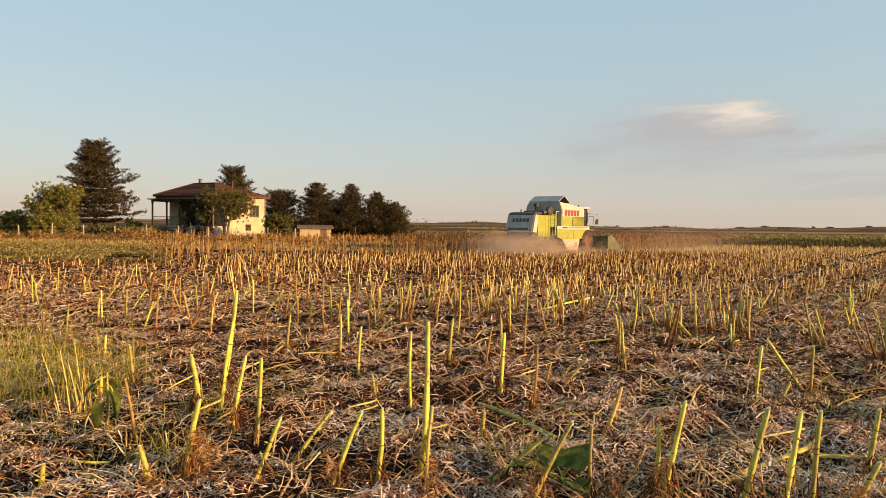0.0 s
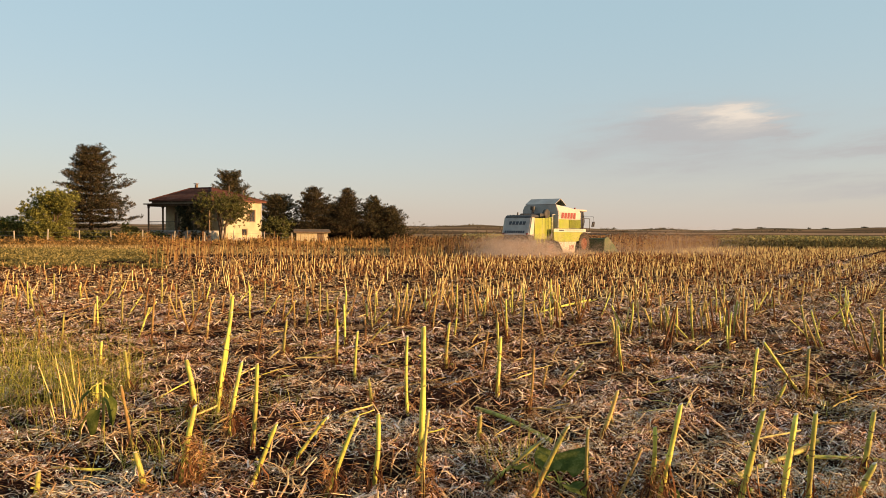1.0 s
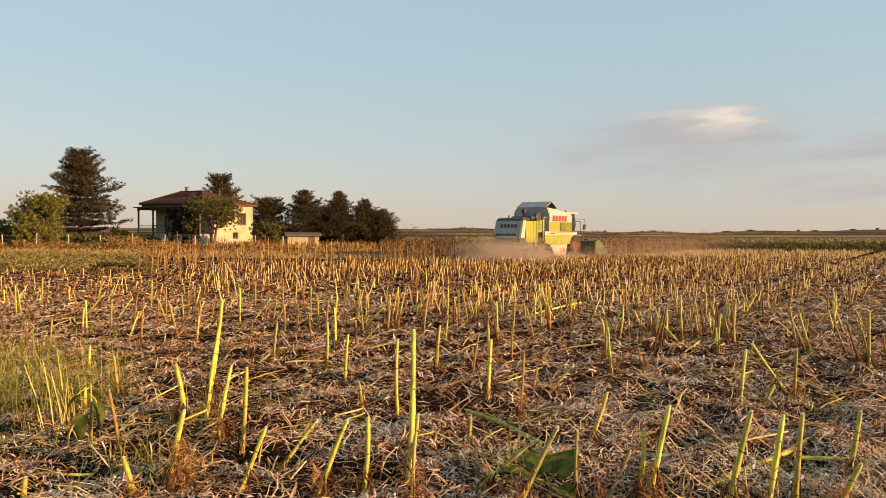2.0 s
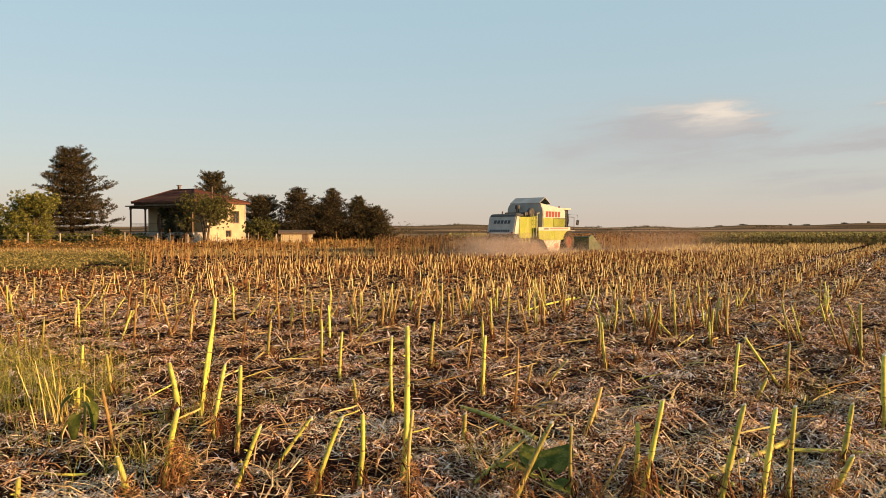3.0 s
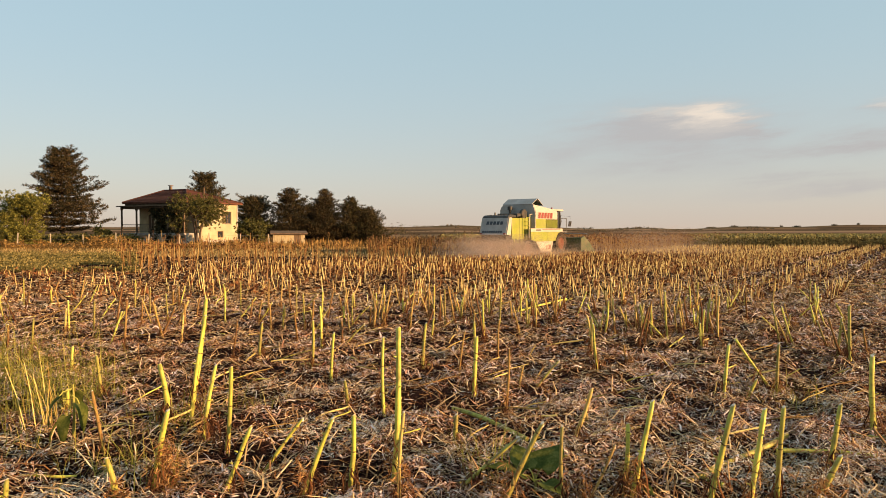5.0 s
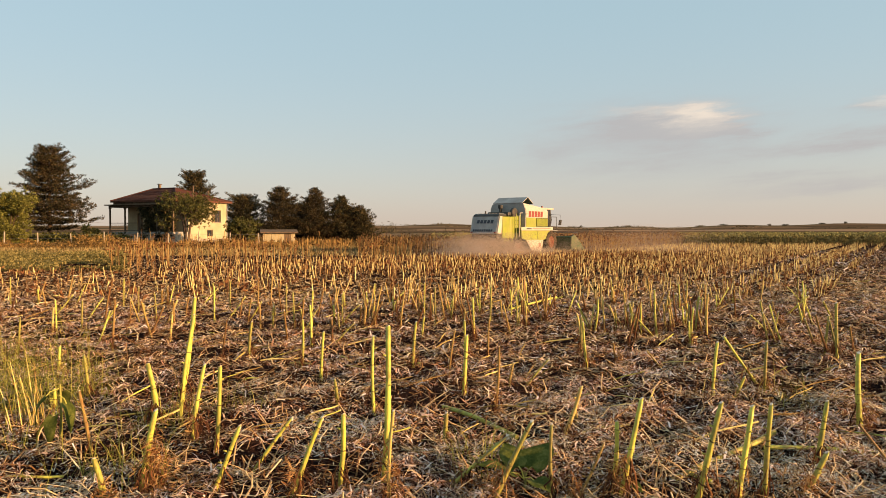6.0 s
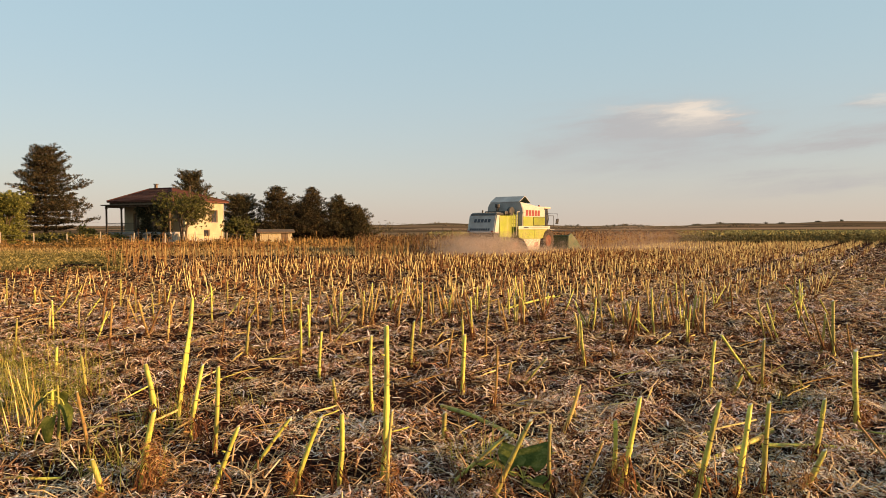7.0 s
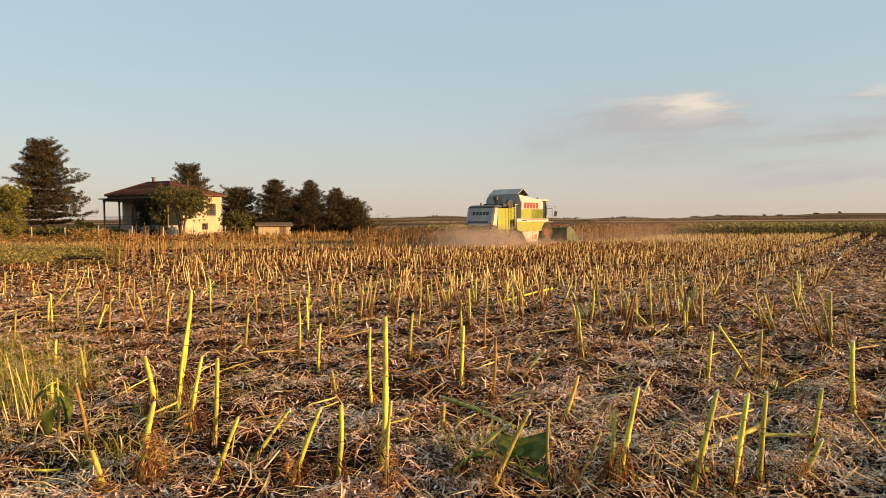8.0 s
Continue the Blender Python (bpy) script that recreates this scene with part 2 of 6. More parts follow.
clear_part, dust_mix = dust_nodes.new("ShaderNodeBsdfTransparent"), dust_nodes.new("ShaderNodeMixShader")
dust_out = [q for q in dust_nodes if q.type == "OUTPUT_MATERIAL"][0]
dust_links.new(clear_part.outputs[0], dust_mix.inputs[1])
dust_links.new(dust_out.inputs[0].links[0].from_socket, dust_mix.inputs[2])
dust_links.new(dust_mix.outputs[0], dust_out.inputs[0])
dust_mix.inputs[0].default_value = 0.42
M_PLASTER = material("cream_plaster", [(0.34, 0.285, 0.17), (0.48, 0.41, 0.255)], 1.0, 0.9, 0.2, dirt=(0.34, 0.28, 0.20), dirt_amount=0.55, dirt_scale=0.7)
M_STONE = material("rough_base_stone", [(0.22, 0.19, 0.15), (0.45, 0.40, 0.31)], 3.0, 0.95, 0.8, bump_scale=0.05)
M_ROOF = material("red_roof_tile", [(0.05, 0.018, 0.014), (0.085, 0.031, 0.021), (0.14, 0.058, 0.036)], 1.2, 0.8, 0.2, rand="object", rand_amount=0.4,
                  dirt=(0.10, 0.07, 0.05), dirt_amount=0.4)
M_WOOD = material("weathered_wood", [(0.09, 0.06, 0.04), (0.20, 0.14, 0.09)], 5, 0.85, 0.3, stretch=(1, 1, 0.2))
M_POST = material("pale_fence_post", [(0.28, 0.24, 0.18), (0.44, 0.38, 0.29)], 5, 0.9, 0.3, stretch=(1, 1, 0.3))
M_CONCRETE = material("grey_concrete", [(0.25, 0.23, 0.20), (0.38, 0.35, 0.31)], 2, 0.9, 0.3)


def ground_material():
    m = bpy.data.materials.new("field_soil_gap_shade")
    m.use_nodes = True
    n, l = m.node_tree.nodes, m.node_tree.links
    bsdf = n["Principled BSDF"]
    bsdf.inputs["Roughness"].default_value = 0.95
    bsdf.inputs["Specular IOR Level"].default_value = 0.0
    tc = n.new("ShaderNodeTexCoord")

    def noise_tex(scale, detail, vec=None, rough=0.6):
        t = n.new("ShaderNodeTexNoise")
        t.inputs["Scale"].default_value, t.inputs["Detail"].default_value = scale, detail
        t.inputs["Roughness"].default_value = rough
        l.new(vec or tc.outputs["Object"], t.inputs["Vector"])
        return t.outputs["Fac"]

    def ramp(fac, stops):
        r = n.new("ShaderNodeValToRGB")
        e = r.color_ramp.elements
        while len(e) < len(stops):
            e.new(0.5)
        for i, (p, c) in enumerate(stops):
            e[i].position, e[i].color = p, (*c, 1)
        l.new(fac, r.inputs[0])
        return r.outputs[0]

    def mix(fac, a, b):
        x = n.new("ShaderNodeMix")
        x.data_type = "RGBA"
        l.new(fac, x.inputs[0])
        l.new(a, x.inputs[6])
        l.new(b, x.inputs[7])
        return x.outputs[2]

    mulch_vec = n.new("ShaderNodeMapping")
    mulch_vec.inputs["Scale"].default_value = (0.55, 1.0, 1.0)
    mulch_vec.inputs["Rotation"].default_value = (0, 0, 0.5)
    l.new(tc.outputs["Object"], mulch_vec.inputs["Vector"])
    # dark soil; its near-black stops put the shade between litter into the colour
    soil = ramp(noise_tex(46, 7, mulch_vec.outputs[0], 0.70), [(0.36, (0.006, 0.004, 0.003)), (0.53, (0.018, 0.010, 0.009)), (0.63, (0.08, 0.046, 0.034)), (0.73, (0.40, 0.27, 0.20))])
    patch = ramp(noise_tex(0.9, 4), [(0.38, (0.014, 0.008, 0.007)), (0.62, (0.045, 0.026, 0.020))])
    thin = n.new("ShaderNodeMath")
    thin.operation = "MULTIPLY"
    thin.inputs[1].default_value = 0.55
    l.new(noise_tex(0.7, 4), thin.inputs[0])
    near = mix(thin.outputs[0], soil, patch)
    # far fields lie in long strips across the view
    mp = n.new("ShaderNodeMapping")
    mp.inputs["Scale"].default_value = (0.0016, 0.012, 1)
    mp.inputs["Rotation"].default_value = (0, 0, 0.10)
    l.new(tc.outputs["Object"], mp.inputs["Vector"])
    vor = n.new("ShaderNodeTexVoronoi")
    vor.inputs["Scale"].default_value = 1.0
    l.new(mp.outputs[0], vor.inputs["Vector"])
    sepc = n.new("ShaderNodeSeparateColor")
    l.new(vor.outputs["Color"], sepc.inputs[0])
    strips = ramp(sepc.outputs[0], [(0.0, (0.06, 0.044, 0.026)), (0.3, (0.13, 0.083, 0.048)), (0.55, (0.23, 0.145, 0.08)), (0.75, (0.08, 0.068, 0.036)), (1.0, (0.30, 0.19, 0.115))])
    length = n.new("ShaderNodeVectorMath")
    length.operation = "LENGTH"
    l.new(tc.outputs["Object"], length.inputs[0])
    rng = n.new("ShaderNodeMapRange")
    rng.inputs[1].default_value, rng.inputs[2].default_value = 85, 110
    l.new(length.outputs["Value"], rng.inputs[0])
    l.new(mix(rng.outputs[0], near, strips), bsdf.inputs["Base Color"])
    b = n.new("ShaderNodeBump")
    b.inputs["Strength"].default_value, b.inputs["Distance"].default_value = 0.9, 0.035
    l.new(noise_tex(40, 7, mulch_vec.outputs[0], 0.72), b.inputs["Height"])
    l.new(b.outputs[0], bsdf.inputs["Normal"])
    return m


M_GROUND = ground_material()


# ---------- mesh helpers ----------
def finish(name, me, mat, parent=None, label="", m=None):
    ob = new(name, me)
    if mat is not None:
        me.materials.append(mat)
    if parent is not None:
        ob.parent = parent
    if m is not None:
        ob.matrix_basis = m
    if label:
        ob["label"] = label
    return ob


def part(name, bm, mat, parent=None, label="", m=None, smooth=False):
    """Links a bmesh as one mesh object under a thing or a part."""
    me = bpy.data.meshes.new(name)
    bmesh.ops.recalc_face_normals(bm, faces=bm.faces[:])
    bm.to_mesh(me)
    bm.free()
    if smooth:
        me.shade_smooth()
    return finish(name, me, mat, parent, label, m)


def empty(name, m):
    ob = new(name)
    ob.empty_display_size = 0.2
    ob.matrix_basis = m
    return ob


def quick(name, verts, faces, mat, parent=None, label="", smooth=False):
    """A mesh from arrays: verts n x 3, faces k x 3 or k x 4."""
    me = bpy.data.meshes.new(name)
    verts, faces = np.asarray(verts, np.float32), np.asarray(faces, np.int32)
    k, c = faces.shape
    me.vertices.add(len(verts))
    me.vertices.foreach_set("co", verts.ravel())
    me.loops.add(k * c)
    me.loops.foreach_set("vertex_index", faces.ravel())
    me.polygons.add(k)
    me.polygons.foreach_set("loop_start", np.arange(0, k * c, c, dtype=np.int32))
    me.polygons.foreach_set("loop_total", np.full(k, c, np.int32))
    me.update(calc_edges=True)
    if smooth:
        me.shade_smooth()
    return finish(name, me, mat, parent, label)


def box(bm, x0, x1, y0, y1, z0, z1, bevel=0.0):
    vs = [bm.verts.new(p) for p in ((x0, y0, z0), (x1, y0, z0), (x1, y1, z0), (x0, y1, z0), (x0, y0, z1), (x1, y0, z1), (x1, y1, z1), (x0, y1, z1))]
    fs = [bm.faces.new([vs[i] for i in q]) for q in ((3, 2, 1, 0), (4, 5, 6, 7), (0, 1, 5, 4), (1, 2, 6, 5), (2, 3, 7, 6), (3, 0, 4, 7))]
    if bevel:
        bmesh.ops.bevel(bm, geom=list({e for f in fs for e in f.edges}), offset=bevel, segments=2, affect="EDGES", profile=0.6)
    return bm


def boxed(*a, bevel=0.0):
    return box(bmesh.new(), *a, bevel=bevel)


def prism(bm, poly, lo, hi, axis="x", bevel=0.0):
    """A polygon of (a, b) pushed from lo to hi along an axis: x takes (y, z), y takes (x, z), z takes (x, y)."""
    def at(p, d):
        return {"x": (d, p[0], p[1]), "y": (p[0], d, p[1]), "z": (p[0], p[1], d)}[axis]
    a, b = [bm.verts.new(at(p, lo)) for p in poly], [bm.verts.new(at(p, hi)) for p in poly]
    fs = [bm.faces.new(a[::-1]), bm.faces.new(b)]
    for i in range(len(poly)):
        j = (i + 1) % len(poly)
        fs.append(bm.faces.new((a[i], a[j], b[j], b[i])))
    if bevel:
        bmesh.ops.bevel(bm, geom=list({e for f in fs for e in f.edges}), offset=bevel, segments=2, affect="EDGES", profile=0.6)
    return bm


def tube(bm, pts, radii, sides=8, cap=True):
    """A tube along points."""
    rings = []
    pts = [Vector(p) for p in pts]
    for i, p in enumerate(pts):
        d = (pts[min(i + 1, len(pts) - 1)] - pts[max(i - 1, 0)]).normalized()
        u = d.orthogonal().normalized() if abs(d.z) < 0.9 else d.cross(Vector((0, 1, 0))).normalized()
        v = d.cross(u)
        r = radii[i] if isinstance(radii, (list, tuple)) else radii
        rings.append([bm.verts.new(p + r * (math.cos(2 * math.pi * k / sides) * u + math.sin(2 * math.pi * k / sides) * v)) for k in range(sides)])
    for a, b in zip(rings, rings[1:]):
        for k in range(sides):
            bm.faces.new((a[k], a[(k + 1) % sides], b[(k + 1) % sides], b[k]))
    if cap:
        bm.faces.new(rings[0][::-1])
        bm.faces.new(rings[-1])
    return bm


def revolve(bm, profile, sides=28):
    """(radius, x) turned about the x axis."""
    rings = [[bm.verts.new((x, r * math.cos(2 * math.pi * k / sides), r * math.sin(2 * math.pi * k / sides))) for k in range(sides)] for r, x in profile]
    for a, b in zip(rings, rings[1:]):
        for k in range(sides):
            bm.faces.new((a[k], a[(k + 1) % sides], b[(k + 1) % sides], b[k]))
    bm.faces.new(rings[0][::-1])
    bm.faces.new(rings[-1])
    return bm


rs = np.random.RandomState(7)

# rows of the crop run this way over the field
ROW = np.array((math.sin(radians(36)), math.cos(radians(36))))
SIDE = np.array((ROW[1], -ROW[0]))


def to_row(x, y):
    return x * ROW[0] + y * ROW[1], x * SIDE[0] + y * SIDE[1]


# ---------- ground ----------
def lie(x, y):
    """Height of the land: flat fields, low rises far off."""
    r, az = np.hypot(x, y), np.degrees(np.arctan2(x, y))
    s = np.clip((r - 160) / 850, 0, 1)
    s = s * s * (3 - 2 * s)
    rise = 6.8 + 1.3 * np.sin(az * 0.31 + 1.0) + 0.8 * np.sin(az * 0.83) - 3.4 * np.exp(-((az - 20) / 5.5) ** 2) + 3.2 / (1 + np.exp(-(az - 29) / 2.0))
    return s * rise * (1 + np.clip((r - 1000) / 2500, 0, 1) * 0.4)


LATTICE = np.random.RandomState(3).uniform(-1, 1, (64, 64))


def vnoise(x, y):
    """Smooth lumps one unit across, from -1 to 1."""
    x, y = np.asarray(x, float), np.asarray(y, float)
    i, j = np.floor(x).astype(int), np.floor(y).astype(int)
    a, b = x - i, y - j
    a, b = a * a * (3 - 2 * a), b * b * (3 - 2 * b)
    i0, i1, j0, j1 = i % 64, (i + 1) % 64, j % 64, (j + 1) % 64
    return (LATTICE[i0, j0] * (1 - a) + LATTICE[i1, j0] * a) * (1 - b) + (LATTICE[i0, j1] * (1 - a) + LATTICE[i1, j1] * a) * b


def relief(x, y):
    """Ridges and clods of the worked soil near the standpoint."""
    u, v = to_row(x, y)
    ridge = 0.026 * np.sin(v * 8.6 + 0.6 * np.sin(u * 0.8) + 0.5 * np.sin(u * 2.3 + v))
    lumps = 0.024 * np.sin(x * 3.7 + 1.9 * np.sin(y * 1.7)) * np.sin(y * 4.3 + 1.3 * np.sin(x * 2.1)) + 0.016 * np.sin(x * 9.1 + 2.0 * np.sin(y * 5.3)) * np.sin(y * 8.3 + 1.7 * np.sin(x * 6.1))
    clods = 0.038 * vnoise(x / 0.40, y / 0.40) + 0.018 * vnoise(x / 0.19 + 9, y / 0.19)
    return (ridge + lumps) * np.clip((34 - np.hypot(x, y)) / 14, 0, 1) + clods * np.clip((19 - np.hypot(x, y)) / 9, 0, 1)


def build_ground():
    radii = np.concatenate([[0.0], np.geomspace(0.6, 32, 190), np.geomspace(34, 4000, 70)])
    nang = 340
    ang = np.linspace(0, 2 * np.pi, nang, endpoint=False)
    verts = [(0, 0, 0)]
    for r in radii[1:]:
        x, y = r * np.sin(ang), r * np.cos(ang)
        z = lie(x, y)
        z = z + relief(x, y)
        verts.extend(zip(x, y, z))
    faces = []
    k = np.arange(nang)
    kn = (k + 1) % nang
    for i in range(len(radii) - 2):
        a, b = 1 + i * nang, 1 + (i + 1) * nang
        faces.append(np.c_[a + k, b + k, b + kn, a + kn])
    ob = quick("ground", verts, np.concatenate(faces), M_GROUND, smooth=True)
    me = ob.data
    bm = bmesh.new()
    bm.from_mesh(me)
    bm.verts.ensure_lookup_table()
    for j in range(nang):
        bm.faces.new((bm.verts[0], bm.verts[1 + j], bm.verts[1 + (j + 1) % nang]))
    bmesh.ops.recalc_face_normals(bm, faces=bm.faces[:])
    bm.to_mesh(me)
    bm.free()
    tagged(ob, "dark brown harvested field soil rising to low tan hills", "ground", kind="structure")


build_ground()


# ---------- trees and shrubs ----------
def tufts(centres, size, per, flat=0.6, slim=0.35, rnd=rs, aim=None):
    """Leaf or needle sprays: crossed pointed blades round each centre."""
    n = len(centres) * per
    c = np.repeat(centres, per, axis=0) + rnd.normal(0, size * 0.35, (n, 3)) * (1, 1, flat)
    d = rnd.normal(0, 1, (n, 3)) * (1, 1, flat)
    if aim is not None:
        d = d + np.repeat(aim, per, axis=0) * 1.2
    d /= np.linalg.norm(d, axis=1)[:, None]
    w = np.cross(d, rnd.normal(0, 1, (n, 3)))
    w /= np.linalg.norm(w, axis=1)[:, None] + 1e-9
    s = size * rnd.uniform(0.6, 1.25, (n, 1))
    v = np.stack([c, c + d * s * 0.5 + w * s * slim * 0.5, c + d * s, c + d * s * 0.5 - w * s * slim * 0.5], 1).reshape(-1, 3)
    return v, np.arange(n * 4).reshape(-1, 4)


def conifer(x, y, height, width, seed, mat, label, low=0.12, shape=0.75, lean=0.0, dense=10):
    """A pine: tapered trunk, whorls of limbs and needle sprays, gaps between the tiers."""
    r = np.random.RandomState(seed)
    tree = empty("pine_tree", pose(x, y, float(lie(np.array(x), np.array(y)))))
    bm = bmesh.new()
    tube(bm, [(0, 0, -0.1), (0.05, 0, height * 0.35), (lean * 0.6, 0.05, height * 0.7), (lean, 0, height * 0.97)],
         [height * 0.024, height * 0.019, height * 0.011, 0.02], 8)
    cents, aims = [], []
    z = height * low
    while z < height * 0.98:
        t = (z / height - low) / (1 - low)
        reach = width * (max(0.0, 1 - t) ** shape) * min(1.0, 0.66 + 2.0 * t) * r.uniform(0.66, 1.16) + 0.15
        a0 = r.uniform(0, 6.28)
        count = 7 if reach > 1.4 else 5
        for k in range(count):
            a = a0 + 6.283 * k / count + r.uniform(-0.3, 0.3)
            ln = reach * r.uniform(0.58, 1.18) * (1 + 0.10 * math.cos(a + seed * 1.7))
            rise = ln * (r.uniform(-0.10, 0.06) + 0.42 * t * t)
            out, side = np.array((math.cos(a), math.sin(a), 0)), np.array((-math.sin(a), math.cos(a), 0))
            base = np.array((lean * z / height, 0, z))
            tip = base + out * ln + (0, 0, rise)
            tube(bm, [base, base * 0.5 + tip * 0.5 + (0, 0, -0.07 * ln), tip], [0.012 * height * (1 - t) * 0.5 + 0.01, 0.018, 0.008], 4, False)
            # a flat fan of twigs on each limb, its tips turned up
            steps = max(4, int(ln / 0.085))
            for j in range(steps):
                f = 0.22 + 0.80 * (j + r.uniform(0, 1)) / steps
                fan = r.normal(0, 1) * 0.20 * ln * (0.35 + 0.65 * math.sin(min(1.0, f) * 2.6))
                p = base + out * (ln * f - 0.25 * abs(fan)) + side * fan
                p[2] += rise * f - 0.22 * ln * f * (1 - f) + 0.09 * ln * f ** 3 + r.normal(0, 0.045)
                cents.append(p)
                aims.append(out * 0.7 + side * np.sign(fan) * 0.4 + (0, 0, 0.75))
        z += height * r.uniform(0.034, 0.056) * (1.0 - 0.35 * t)
    part("trunk", bm, M_BARK, tree)
    v, f = tufts(np.array(cents), 0.25, dense, 0.65, 0.25, r, np.array(aims))
    quick("crown", v, f, mat, tree)
    tagged(tree, label, "tree")
    return tree


def broadleaf(x, y, height, width, seed, mat, label, stems=4, clear=0.22, leaf=0.22, name="tree", per=11, clumps=420, deep=None):
    """A bushy tree: several stems, forked limbs and a crown of leaf clumps with gaps."""
    r = np.random.RandomState(seed)
    tree = empty(name, pose(x, y, float(lie(np.array(x), np.array(y)))))
    bm = bmesh.new()
    heads = []
    for s in range(stems):
        a = 6.283 * s / stems + r.uniform(-0.5, 0.5)
        spread = width * r.uniform(0.25, 0.6)
        mid = (math.cos(a) * spread * 0.35, math.sin(a) * spread * 0.35, height * clear * 1.3)
        top = (math.cos(a) * spread, math.sin(a) * spread, height * r.uniform(0.6, 0.9))
        tube(bm, [(0.12 * math.cos(a), 0.12 * math.sin(a), -0.1), mid, top], [0.018 * height, 0.013 * height, 0.012], 6)
        heads.append(top)
        for b in range(4):
            f = r.uniform(0.3, 0.95)
            q = [mid[i] * (1 - f) + top[i] * f for i in range(3)]
            aa = r.uniform(0, 6.28)
            e = (q[0] + math.cos(aa) * width * 0.4, q[1] + math.sin(aa) * width * 0.4, q[2] + r.uniform(0.05, 0.25) * height)
            tube(bm, [q, e], [0.008 * height, 0.008], 4, False)
            heads.append(e)
    part("trunk", bm, M_BARK, tree)
    lobes = [(np.array(h), r.uniform(0.28, 0.48) * width) for h in heads]
    for k in range(6):
        a = r.uniform(0, 6.28)
        lobes.append((np.array((math.cos(a) * width * 0.6, math.sin(a) * width * 0.6, height * r.uniform(clear + 0.12, 0.75))), width * r.uniform(0.25, 0.4)))
    cents = []
    while len(cents) < clumps:
        c, rad = lobes[r.randint(len(lobes))]
        d = r.normal(0, 1, 3)
        p = c + d / np.linalg.norm(d) * rad * r.uniform(0.55, 1.08) * (1, 1, 0.8)
        if height * clear * r.uniform(0.7, 1.2) < p[2] < height * 1.02:
            cents.append(p)
    v, f = tufts(np.array(cents), leaf, per, 0.9, 0.62, r)
    quick("crown", v, f, mat, tree)
    tagged(tree, label, "tree" if name == "tree" else "shrub")
    return tree


conifer(-40.9, 74.0, 10.7, 4.9, 11, M_NEEDLE_B, "tall broad dark pine with spreading tiered limbs beside the fence", 0.17, 0.58, dense=14)
broadleaf(-37.8, 61.5, 5.3, 2.3, 12, M_FOLIAGE_L, "light yellow-green leafy shrub tree by the field edge", 7, 0.06, 0.14, "shrub", 20, 1300)
broadleaf(-37.5, 60.7, 2.4, 1.7, 57, M_FOLIAGE_L, "low yellow-green bush at the foot of the shrub tree", 6, 0.04, 0.14, "shrub", 18, 520)
broadleaf(-42.3, 63.0, 2.6, 1.9, 52, M_FOLIAGE_L, "low light green shrub beside the fence", 6, 0.06, 0.14, "shrub", 18, 420)
broadleaf(-23.3, 66.0, 5.15, 3.15, 13, M_FOLIAGE, "olive green multi-stemmed tree in front of the house", 7, 0.30, 0.14, "tree", 15, 1150)
broadleaf(-18.9, 69.5, 3.0, 1.75, 14, M_FOLIAGE, "rounded dark olive bush beside the house wall", 6, 0.08, 0.2, "shrub", 12, 330)
broadleaf(-34.0, 69.0, 2.5, 0.95, 15, M_FOLIAGE, "small leafy shrub growing by the veranda", 4, 0.1, 0.18, "shrub", 10, 130)
conifer(-32.6, 96.0, 9.7, 3.9, 16, M_NEEDLE, "dark pine standing behind the tiled roof", 0.3, 0.36)
conifer(-25.6, 95.0, 6.2, 4.0, 17, M_NEEDLE, "dark green rounded pine in a row of trees", 0.07, 0.42)
conifer(-20.3, 94.0, 7.6, 4.9, 18, M_NEEDLE_B, "dark brown-green pine with a broad crown in a row", 0.06, 0.72)
conifer(-15.6, 95.0, 7.4, 4.4, 19, M_NEEDLE_B, "dark brown-green pine with ragged top in a row", 0.06, 0.85)
conifer(-11.9, 96.0, 6.3, 4.1, 20, M_NEEDLE, "dark spreading pine near the end of the row", 0.05, 0.7)
conifer(-9.6, 95.5, 4.8, 3.1, 22, M_NEEDLE, "low dark pine at the end of the row", 0.05, 0.50)
conifer(-18.0, 100.0, 5.2, 3.6, 21, M_NEEDLE, "dark green pine in a row of trees", 0.10, 0.45)


